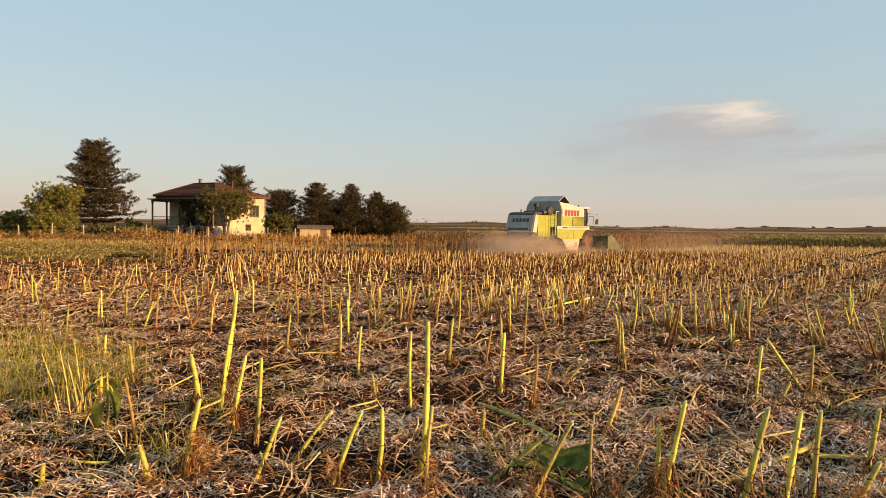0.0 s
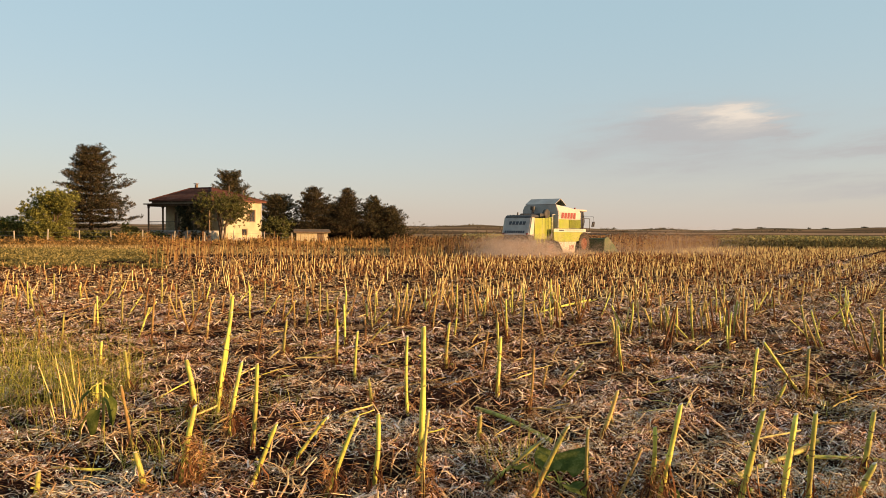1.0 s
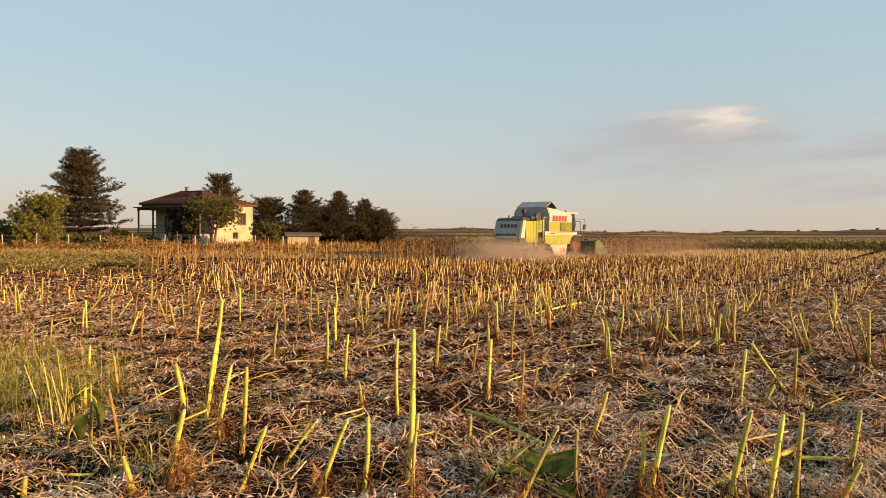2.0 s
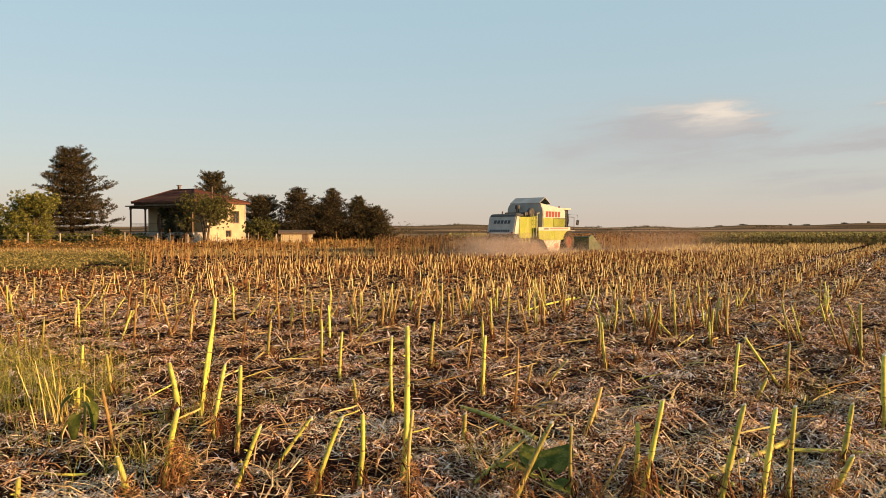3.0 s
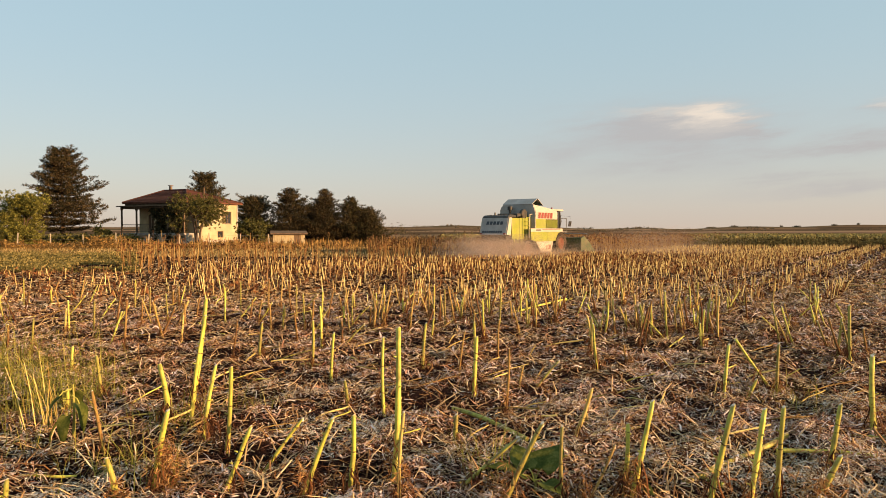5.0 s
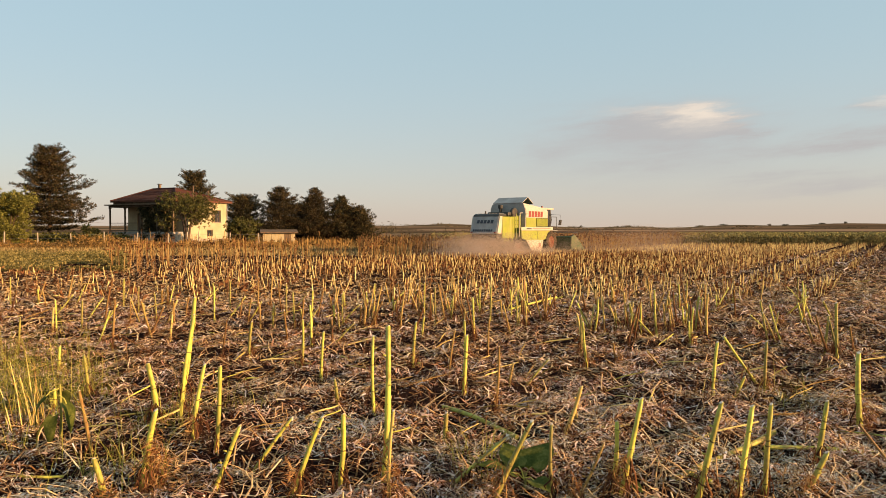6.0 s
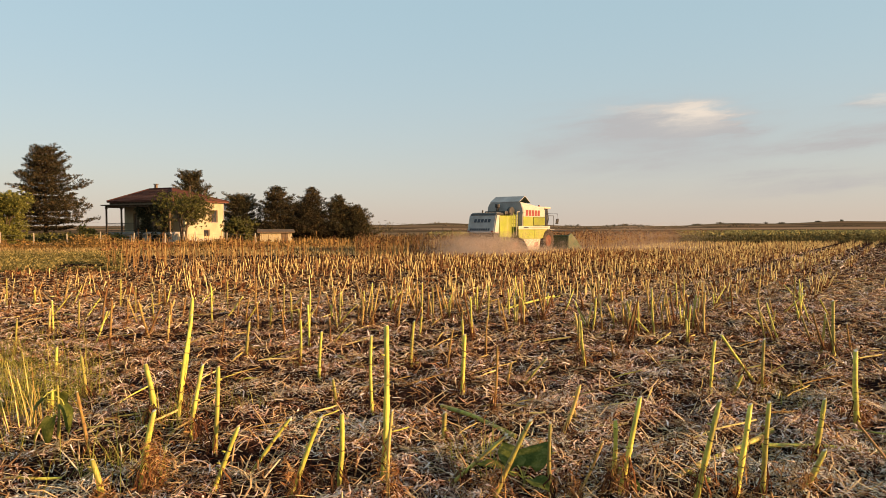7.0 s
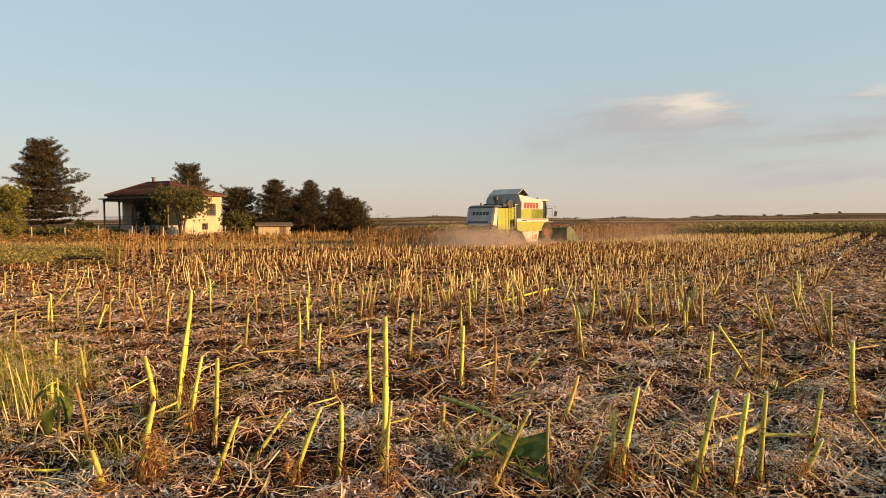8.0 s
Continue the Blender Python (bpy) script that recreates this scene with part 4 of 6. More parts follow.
    # running strip and lower skirts
    for s in (1, -1):
        x0, x1 = (1.43, 1.50) if s > 0 else (-1.50, -1.43)
        part("strip", boxed(x0, x1, -4.05, 0.25, 1.60, 1.83, bevel=0.012), M_WHITE, c, "cream side strip")
        low = [(-4.05, 1.595), (0.2, 1.595), (-0.75, 1.0), (-1.15, 0.96), (-3.4, 0.96), (-4.02, 1.08)]
        part("lower_panel", prism(bmesh.new(), low, x0, x1, "x", 0.012), M_LIME, c, "lime green lower side panel")
        skirt = [(-3.4, 0.955), (-1.1, 0.955), (-1.30, 0.24), (-2.50, 0.20), (-2.70, 0.26)]
        part("skirt", prism(bmesh.new(), skirt, x0 + 0.01 * s, x1 - 0.01, "x", 0.012), M_WHITE, c, "dusty white lower skirt")
        tri = bmesh.new()
        tube(tri, [(1.46 * s, -2.65, 0.24), (1.46 * s, -2.3, 0.10), (1.46 * s, -1.95, 0.10), (1.46 * s, -1.75, 0.24)], 0.035, 8)
        part("step_bracket", tri, M_LIME, c)
        part("step_plate", boxed(1.32 * s if s > 0 else -1.6, 1.6 if s > 0 else -1.32, -2.4, -1.85, 0.06, 0.10, bevel=0.01), M_STEEL, c)
    part("stripe", boxed(1.502, 1.508, -2.6, -0.1, 1.735, 1.765), M_RED, c)
    part("stripe", boxed(1.502, 1.508, -3.4, -2.75, 1.68, 1.76), M_NAVY, c)
    # the number on the skirt
    txt = bpy.data.curves.new("number", "FONT")
    txt.body, txt.size, txt.extrude = "108", 0.46, 0.004
    tmp = new("number", txt)
    dg = bpy.context.evaluated_depsgraph_get()
    me = bpy.data.meshes.new_from_object(tmp.evaluated_get(dg))
    bpy.data.objects.remove(tmp)
    me.materials.clear()
    finish("number", me, M_RED, c, "red number on the skirt", Matrix.Translation((1.497, -2.1, 0.42)) @ pose(0, 0, 0, 90, 0, 90))
    # ladder and handrails at the rear right of the tank
    for y in (-4.25, -3.5):
        part("handrail", tube(bmesh.new(), [(1.46, y, 1.2), (1.48, y, 2.55), (1.46, y + 0.06, 2.74), (1.42, y + 0.45, 2.76)], 0.027, 8), M_WHITE, c, "cream tubular handrail")
    lad = part("ladder", tube(bmesh.new(), [(1.16, -4.12, 1.1), (1.16, -4.12, 2.72)], 0.024, 6), M_LIME, c, "lime green ladder")
    part("ladder_side", tube(bmesh.new(), [(1.16, -3.62, 1.1), (1.16, -3.62, 2.72)], 0.024, 6), M_LIME, lad)
    for k in range(6):
        part("rung", tube(bmesh.new(), [(1.16, -4.12, 1.25 + 0.26 * k), (1.16, -3.62, 1.25 + 0.26 * k)], 0.02, 6), M_LIME, lad)
    part("service_bay", boxed(0.89, 1.03, -3.44, -3.3, 1.1, 2.5), M_BLACK, c)
    part("belt_cover", boxed(0.9, 1.3, -3.28, -1.3, 0.9, 1.58, bevel=0.03), M_BLACK, c)
    # cab
    cab = part("cab", prism(bmesh.new(), [(-0.34, 1.7), (1.05, 1.7), (1.30, 2.35), (1.1, 3.06), (-0.34, 3.06)], -0.86, 0.86, "x", 0.04), M_GLASS, c, "dark glazed driver's cab")
    part("cab_roof", boxed(-0.98, 0.98, -0.33, 1.32, 3.065, 3.2, bevel=0.04), M_WHITE, cab)
    for s in (1, -1):
        for y in (-0.3, 1.0):
            part("pillar", tube(bmesh.new(), [(0.875 * s, y, 1.7), (0.875 * s, y, 3.06)], 0.035, 6), M_BLACK, cab)
        part("mirror_arm", tube(bmesh.new(), [(0.9 * s, 1.0, 2.75), (1.6 * s, 1.15, 2.7), (1.6 * s, 1.15, 2.0)], 0.018, 6), M_BLACK, c)
        mir = part("mirror", boxed(-0.11, 0.11, 0.0, 0.04, -0.19, 0.19, bevel=0.015), M_BLACK, c, "", pose(1.6 * s, 1.1, 2.17, -14, 0, 0))
        part("mirror_glass", boxed(-0.095, 0.095, -0.008, -0.002, -0.17, 0.17), M_MIRROR, mir)
    part("platform", boxed(-1.5, 1.5, -0.3, 0.95, 1.56, 1.62, bevel=0.01), M_STEEL, c)
    for y in (-0.25, 0.85):
        part("platform_rail", tube(bmesh.new(), [(1.47, y, 1.62), (1.47, y, 2.55)], 0.022, 6), M_BLACK, c)
    part("platform_rail", tube(bmesh.new(), [(1.47, -0.25, 2.55), (1.47, 0.85, 2.55)], 0.022, 6), M_BLACK, c)
    # wheels
    build_wheel(c, 1.28, 0.0, 0.80, 0.56, 0.40, M_RIM, 1)
    build_wheel(c, -1.28, 0.0, 0.80, 0.56, 0.40, M_RIM, -1)
    build_wheel(c, 1.05, -3.95, 0.52, 0.36, 0.26, M_RIM, 1)
    build_wheel(c, -1.05, -3.95, 0.52, 0.36, 0.26, M_RIM, -1)
    part("front_axle", tube(bmesh.new(), [(-1.25, 0, 0.80), (1.25, 0, 0.80)], 0.13, 10), M_BLACK, c)
    part("rear_axle", tube(bmesh.new(), [(-1.0, -3.95, 0.52), (1.0, -3.95, 0.52)], 0.09, 10), M_LIME, c)
    # feeder house and the cutting header with its reel
    part("feeder_house", prism(bmesh.new(), [(0.2, 0.9), (0.2, 1.5), (1.75, 1.05), (1.75, 0.45)], -0.7, 0.7, "x", 0.02), M_LIME, c)
    hd = part("header", prism(bmesh.new(), [(1.75, 0.18), (1.75, 1.15), (1.85, 1.2), (1.95, 0.4), (2.9, 0.12), (2.9, 0.06)], -2.15, 2.15, "x", 0.015), M_DKGREEN, c, "dark green cutting header")
    for s in (1, -1):
        x0, x1 = (2.15, 2.26) if s > 0 else (-2.26, -2.15)
        part("divider", prism(bmesh.new(), [(1.6, 0.12), (1.6, 1.12), (2.1, 1.3), (2.8, 0.9), (3.9, 0.12)], x0, x1, "x", 0.015), M_DKGREEN, hd, "green header end divider")
    part("reel_shaft", tube(bmesh.new(), [(-2.1, 2.6, 1.05), (2.1, 2.6, 1.05)], 0.06, 8), M_STEEL, hd)
    for k in range(6):
        a = 2 * math.pi * k / 6
        part("reel_bat", tube(bmesh.new(), [(-2.1, 2.6 + 0.48 * math.cos(a), 1.05 + 0.48 * math.sin(a)), (2.1, 2.6 + 0.48 * math.cos(a), 1.05 + 0.48 * math.sin(a))], 0.025, 6), M_STEEL, hd)
    tagged(c, "dusty lime green and cream combine harvester with dark tank cover", "combine harvester")


build_combine()


# ---------- standing stalks of the cut field, near ----------
def stalk_mesh(r, h, rad, lean, bow):
    """One cut sunflower stalk: round, knotted, a little bowed, cut at a slant."""
    bm = bmesh.new()
    rings, sides = 9, 9
    prev = None
    for i in range(rings):
        f = i / (rings - 1)
        z = -0.04 + (h + 0.04) * f
        c = Vector((lean * f + bow * math.sin(f * 3.14) * 0.018, bow * 0.015 * math.sin(f * 2.2 + 1), z))
        rr = rad * (1.12 - 0.30 * f) * (1 + (0.10 if i % 3 == 1 else -0.03) + r.uniform(-0.05, 0.05))
        ring = []
        for k in range(sides):
            a = 2 * math.pi * k / sides
            dz = 0.5 * rr * math.cos(a + bow) if i == rings - 1 else 0
            ring.append(bm.verts.new(c + Vector((math.cos(a) * rr * r.uniform(0.93, 1.05), math.sin(a) * rr * r.uniform(0.93, 1.05), dz))))
        if prev:
            for k in range(sides):
                bm.faces.new((prev[k], prev[(k + 1) % sides], ring[(k + 1) % sides], ring[k]))
        prev = ring
    bm.faces.new(prev)
    for node in range(5):
        f = 0.14 + 0.165 * node + r.uniform(-0.05, 0.05)
        a = r.uniform(0, 6.28)
        p = Vector((lean * f, 0, h * f))
        d = Vector((math.cos(a), math.sin(a), 0.35))
        tube(bm, [p + d * rad * 0.7, p + d * (rad + 0.018)], [0.007, 0.004], 5)
    return bm


def pith_mesh(h, rad, lean, bow):
    bm = bmesh.new()
    rr = rad * 0.62
    vs = []
    for dz in (-0.02, 0.006):
        vs.append([bm.verts.new((lean + math.cos(a) * rr, bow * 0.015 * math.sin(3.2) + math.sin(a) * rr, h + dz + 0.5 * rr * math.cos(a + bow)))
                   for a in (2 * math.pi * k / 8 for k in range(8))])
    for k in range(8):
        bm.faces.new((vs[0][k], vs[0][(k + 1) % 8], vs[1][(k + 1) % 8], vs[1][k]))
    bm.faces.new(vs[1])
    return bm


def shag_mesh(r, h, rad, lean, count):
    """Withered leaf rags that hang round the foot of a stalk."""
    bm = bmesh.new()
    for k in range(count):
        a = r.uniform(0, 6.28)
        z = h * r.uniform(0.08, 0.42)
        p = Vector((lean * z / h, 0, z)) + Vector((math.cos(a), math.sin(a), 0)) * rad
        out = Vector((math.cos(a), math.sin(a), 0))
        side = Vector((-math.sin(a), math.cos(a), 0))
        w, ln = r.uniform(0.002, 0.008), r.uniform(0.07, 0.26)
        pts, prev = [], None
        for i in range(4):
            f = i / 3
            c = p + out * ((0.02 + 0.06 * (k % 5) / 4) * math.sin(f * 2.4) + 0.03 * f) + Vector((0, 0, -min(ln * f, z - 0.01))) + side * r.uniform(-0.02, 0.02)
            ww = w * (0.35 + math.sin(f * 2.7 + 0.3)) * 0.7
            ring = (bm.verts.new(c - side * ww), bm.verts.new(c + out * ww * 0.5), bm.verts.new(c + side * ww))
            if prev:
                bm.faces.new((prev[0], prev[1], ring[1], ring[0]))
                bm.faces.new((prev[1], prev[2], ring[2], ring[1]))
            prev = ring
    return bm


def stalk(x, y, lean, h, rad=0.017, dry=False, rags=5, seed=0, turn=0.0):
    rad *= 0.92 if y < 9 else 0.85
    r = random.Random(seed)
    bow = r.uniform(-1.0, 1.0)
    ob = part("sunflower_stalk", stalk_mesh(r, h, rad, lean, bow), M_STALK_DRY if dry else M_STALK, smooth=True, m=pose(x, y, float(relief(np.array(x), np.array(y))), 0, 0, turn))
    for p in ob.data.polygons:
        p.use_smooth = len(p.vertices) == 4
    part("pith", pith_mesh(h, rad, lean, bow), M_PITH, ob, "pale cut end")
    for k in range(r.choice((1, 2, 2, 3)) if y < 9 else 0):
        f = (0.55, 0.25, 0.78)[k] + r.uniform(-0.12, 0.12)
        rr = rad * (1.16 - 0.30 * f)
        c = Vector((lean * f + bow * math.sin(f * 3.14) * 0.018, bow * 0.015 * math.sin(f * 2.2 + 1), -0.04 + (h + 0.04) * f))
        tilt = Vector((lean / h * 0.006 + r.uniform(-0.003, 0.003), r.uniform(-0.003, 0.003), 0.006))
        part("leaf_scar", tube(bmesh.new(), [c - tilt * 0.7, c - tilt * 0.2, c + tilt * 0.7], [rr * 0.97, rr * 1.09, rr * 0.97], 8), M_SCAR, ob, "brown leaf scar")
    if rags:
        part("withered_leaves", shag_mesh(r, h, rad, lean, rags), M_DRYLEAF, ob, "brown withered leaves round the foot")
    what = "dry brown cut sunflower stalk" if dry else "yellow-green cut sunflower stalk"
    how = "leaning over in the stubble" if abs(lean) > 0.3 * h else "standing upright in the stubble"
    tagged(ob, f"{what} {how}", "crop stalk", "standing cut stalks")
    return ob


# x, y, lean, height, radius
MIDDLE_PATCH = [(-0.27, 4.49, 0.03, 1.06, 0.021), (-0.46, 6.16, -0.01, 0.73, 0.016), (-0.57, 4.39, 0.04, 0.51, 0.018), (-0.84, 4.21, 0.20, 0.52, 0.018),
                (-1.26, 4.72, 0.33, 0.43, 0.016), (-0.80, 6.26, -0.04, 0.29, 0.016), (-1.45, 7.88, 0.02, 0.63, 0.017), (-1.17, 7.57, 0.03, 0.55, 0.018),
                (-0.14, 8.01, 0.04, 0.55, 0.019), (0.40, 6.77, 0.03, 0.61, 0.023), (0.54, 8.89, -0.01, 0.42, 0.018), (0.17, 5.40, 0.01, 0.23, 0.022),
                (0.13, 4.43, 0.43, 0.34, 0.020), (0.43, 4.10, 0.24, 0.47, 0.020), (0.82, 4.19, -0.01, 0.50, 0.013), (1.18, 4.14, 0.03, 0.46, 0.016),
                (1.04, 7.00, 0.27, 0.29, 0.017)]
LEFT_PATCH = [(-1.35, 4.26, 0.18, 0.42, 0.017), (-1.85, 5.36, 0.10, 0.60, 0.018), (-1.55, 4.98, 0.04, 0.64, 0.018), (-2.23, 6.09, 0.16, 1.06, 0.021),
              (-1.81, 4.32, 0.09, 0.53, 0.022), (-2.32, 5.83, -0.07, 0.52, 0.026), (-1.98, 4.14, -0.05, 0.29, 0.022), (-3.24, 6.51, -0.04, 0.44, 0.017),
              (-4.20, 7.77, 0.01, 0.36, 0.020), (-3.42, 6.21, 0.02, 0.21, 0.018), (-2.64, 4.07, 0.04, 0.21, 0.018), (-2.28, 8.75, 0.03, 0.50, 0.020),
              (-5.56, 10.95, 0.02, 0.51, 0.019), (-5.42, 9.01, 0.05, 0.53, 0.017), (-7.38, 11.62, -0.14, 0.59, 0.018), (-2.16, 5.95, 0.13, 0.92, 0.016)]
RIGHT_PATCH = [(1.22, 4.09, 0.13, 0.61, 0.018), (1.69, 4.09, 0.16, 0.65, 0.020), (1.94, 4.08, 0.10, 0.67, 0.019), (2.14, 4.12, 0.04, 0.64, 0.017),
               (2.75, 4.60, 0.08, 0.47, 0.019), (2.39, 4.12, 0.15, 0.26, 0.022), (2.94, 6.73, 0.05, 0.59, 0.019), (3.53, 6.83, 0.02, 0.53, 0.018),
               (3.59, 7.08, -0.38, 0.49, 0.018), (3.13, 6.68, 0.12, 0.22, 0.019), (3.71, 5.57, -0.02, 0.64, 0.024), (5.29, 8.42, -0.02, 0.73, 0.022),
               (5.62, 9.42, -0.18, 0.40, 0.017), (5.63, 10.71, -0.35, 0.30, 0.017), (1.96, 7.97, -0.06, 0.58, 0.017), (2.09, 8.86, 0.0, 0.53, 0.018),
               (3.68, 10.47, -0.05, 0.80, 0.019)]
DRY_PATCH = [(-0.22, 4.20, 0.03, 0.58, 0.012), (-2.48, 5.03, -0.09, 0.47, 0.015), (0.29, 7.84, 0.07, 0.53, 0.013), (0.63, 6.05, 0.05, 0.67, 0.013),
             (1.10, 5.31, 0.16, 0.42, 0.020), (0.93, 4.14, 0.20, 0.39, 0.011), (-2.61, 8.57, 0.09, 0.54, 0.013), (0.89, 7.00, 0.05, 0.24, 0.013),
             (2.43, 8.29, -0.07, 0.28, 0.014), (4.29, 11.36, -0.10, 0.53, 0.016), (4.37, 10.74, -0.19, 0.64, 0.016), (1.32, 5.77, 0.0, 0.13, 0.016),
             (2.96, 8.11, -0.24, 0.24, 0.014), (6.11, 11.32, -0.15, 0.43, 0.016), (5.77, 8.79, -0.08, 0.38, 0.015), (-5.07, 11.56, 0.03, 0.44, 0.016),
             (-3.49, 8.97, -0.55, 0.31, 0.015), (0.85, 8.88, 0.01, 0.57, 0.014)]
for seed, q in enumerate(MIDDLE_PATCH + LEFT_PATCH + RIGHT_PATCH):
    stalk(*q, rags=80 if seed in (21, 22) else 14 + (seed * 7) % 22, seed=seed)
for seed, q in enumerate(DRY_PATCH):
    stalk(*q, dry=True, rags=10 + seed % 12, seed=100 + seed)

# bunches of stalks left standing beside the rolled lane
bunch_rnd = random.Random(61)
for k, (cx, cy) in enumerate([(5.45, 8.75), (5.3, 9.9), (3.5, 10.7), (4.35, 10.6), (6.6, 11.4), (2.7, 10.9)]):
    for j in range(4):
        stalk(cx + bunch_rnd.uniform(-0.17, 0.17), cy + bunch_rnd.uniform(-0.12, 0.12), bunch_rnd.uniform(-0.26, 0.10), bunch_rnd.uniform(0.36, 0.66),
              bunch_rnd.uniform(0.015, 0.020), dry=(k + j) % 3 == 0, rags=22, seed=500 + 4 * k + j)

# ---------- the stubble beyond, in rows ----------
COMBINE_U, COMBINE_V = to_row(7.66, 47.7)


def field_points(u0, u1, v0, v1, step, gap, rnd):
    vs = np.arange(v0, v1, gap)
    us = np.arange(u0, u1, step)
    u, v = (a.ravel() for a in np.meshgrid(us, vs))
    u = u + rnd.uniform(-0.6, 0.6, len(u)) * step
    v = v + rnd.normal(0, 0.06, len(v))
    return u, v, u * ROW[0] + v * SIDE[0], u * ROW[1] + v * SIDE[1]


def is_uncut(u, v, x, y):
    behind = (v < COMBINE_V - 2.3) & (y > 20)
    ahead = (v < COMBINE_V + 3.0) & (u > COMBINE_U + 2.6)
    return (behind | ahead) & (x > -0.47 * y - 0.02 * (y - 30)) & (y < 88) & (y < 50 + np.maximum(0, x + 10) * 0.9)


def in_view(x, y, m=0.06):
    return (np.abs(x) < (0.70 + m) * y + 0.6)


u, v, x, y = field_points(-30, 95, -50, 62, 0.20, 0.72, rs)
# between the lanes the cut stems stand in bunches
bunch = (y < 24) & (rs.uniform(0, 1, len(u)) < 0.62)
u = np.where(bunch, np.round(u / 0.86 + 0.31 * np.round(v / 0.72)) * 0.86 + rs.normal(0, 0.10, len(u)), u)
x, y = u * ROW[0] + v * SIDE[0], u * ROW[1] + v * SIDE[1]
uncut = is_uncut(u, v, x, y)
track = (np.abs((v + 2.4 + 0.15) % 9.6 - 0.15) < 0.34) | (np.abs((v + 4.75 + 0.15) % 9.6 - 0.15) < 0.34)
keep = in_view(x, y, 0.12) & (y > 9.2) & (y < 69) & ~uncut & ~(track & (v > -14)) & ~((y > 26) & (x < -0.46 * y))
keep &= ~((y > 48) & (x < 0.05 * y) & (v < -24))
thin = np.clip((y - 9.2) / 8.0, 0.0, 1.0) * 0.56 + 0.20
thin = np.where((v < -6) & (y > 13) & (y < 24), thin * 0.82, thin)
thin = np.where((v > -9.5) & (y > 11.0), 0.86, thin)
thin = np.where((v > -19.5) & (y > 21.0), 0.96, thin)
keep &= rs.uniform(0, 1, len(x)) < thin * np.where((x > 0.02 * y) & (y > 15), 1.0, 0.74)
# beyond the last lane the stems are rolled flat
keep &= (v < -1.75 + 0.25 * np.sin(u * 0.4)) | (y < 9.6) | (rs.uniform(0, 1, len(x)) < 0.025)
# the field goes on beside and behind the standpoint, sparser
# the unseen sunward part is set denser to throw shade on the nearest ground
out = (np.hypot(x, y) < 17) & ((y < 3.6) | (np.abs(x) > 0.80 * y + 0.3)) & (np.hypot(x, y) > 1.6) & ~((y > 1.5) & (np.abs(x) < 0.74 * y + 0.3)) & (rs.uniform(0, 1, len(x)) < np.where((x > -1) & (y < 3.6), 0.6, 0.26))
sx, sy, sv = x[keep | out], y[keep | out], v[keep | out]
tall = np.where(sv < -11, 0.53, 0.37) + 0.12 * np.sin(sx * 0.7) * np.sin(sy * 0.4)
tall = np.minimum(tall, np.interp(sy, [0, 18, 26, 40], [0.75, 0.58, 0.40, 0.32])) * np.where(sx < -0.38 * sy, 0.62, 1.0)
tall = np.where((sv < -11) & (sx < 0.02 * sy) & (sy > 12), tall * 0.92, tall)
tall = np.where(sx > 0.02 * sy, np.minimum(tall, np.interp(sy, [0, 13, 20, 40], [0.7, 0.48, 0.33, 0.28])), tall)
sh = np.clip(rs.normal(tall, np.where((sx > 0.02 * sy) & (sy > 15), 0.065, 0.11)), 0.12, 1.15)
order = np.argsort(np.where(in_view(sx, sy, 0.03) & (sy > 9), sy, 999))
SINGLE = 225
KINDS = []
for k in range(14):
    KINDS.append(stalk(0, 0, (-0.20, 0.02, 0.26, 0.06, -0.40, 0.14, 0.04)[k % 7], (0.50, 0.66, 0.60, 0.46, 0.46, 0.74, 0.38)[k % 7] * (1.0 if k < 7 else 0.86), 0.0155 + 0.001 * (k % 4),
                       dry=k % 7 in (0, 2, 3, 5), rags=16 + k % 12, seed=300 + k))
for j, i in enumerate(order[:SINGLE]):
    src = KINDS[(j * 5) % 14]
    m = pose(float(sx[i]), float(sy[i]), float(relief(sx[i], sy[i])), 0, 0, float(rs.uniform(0, 360)))
    if j < 14:
        KINDS[(j * 5) % 14].matrix_basis = m
    else:
        copy_thing(src, m)


def rods(px, py, pz, top, r0, r1, sides, mid_shift=0.0, rnd=rs):
    """Many thin tapered rods at once: n feet, n tops."""
    n = len(px)
    a = np.arange(sides) * 2 * np.pi / sides
    ring = np.stack([np.cos(a), np.sin(a), np.zeros(sides)], 1)
    foot = np.stack([px, py, pz], 1)
    mid = (foot + top) / 2 + rnd.normal(0, 1, (n, 3)) * (1, 1, 0) * mid_shift
    v = np.concatenate([foot[:, None] + ring * r0[:, None, None], mid[:, None] + ring * ((r0 + r1) / 2)[:, None, None], top[:, None] + ring * r1[:, None, None]], 1)
    f = []
    for t in range(2):
        for k in range(sides):
            f.append((t * sides + k, t * sides + (k + 1) % sides, (t + 1) * sides + (k + 1) % sides, (t + 1) * sides + k))
    f = np.array(f)
    faces = (f[None] + (np.arange(n) * 3 * sides)[:, None, None]).reshape(-1, 4)
    return v.reshape(-1, 3), faces


rest = order[SINGLE:]
px, py, ph = sx[rest], sy[rest], sh[rest]
n = len(px)
slant = rs.normal(0, 0.19, (n, 2)) * ph[:, None] + (np.where(rs.uniform(0, 1, (n, 1)) < 0.1, 1, 0) * rs.normal(0, 0.5, (n, 2))) * ph[:, None]
tops = np.stack([px + slant[:, 0], py + slant[:, 1], ph], 1)
v_, f_ = rods(px, py, np.full(n, -0.07), tops, rs.uniform(0.010, 0.016, n), rs.uniform(0.0075, 0.0125, n), 4, 0.012)
stub = tagged(quick("stubble", v_, f_, M_STUBBLE), "golden brown cut sunflower stubble standing in rows", "stubble", kind="stuff")

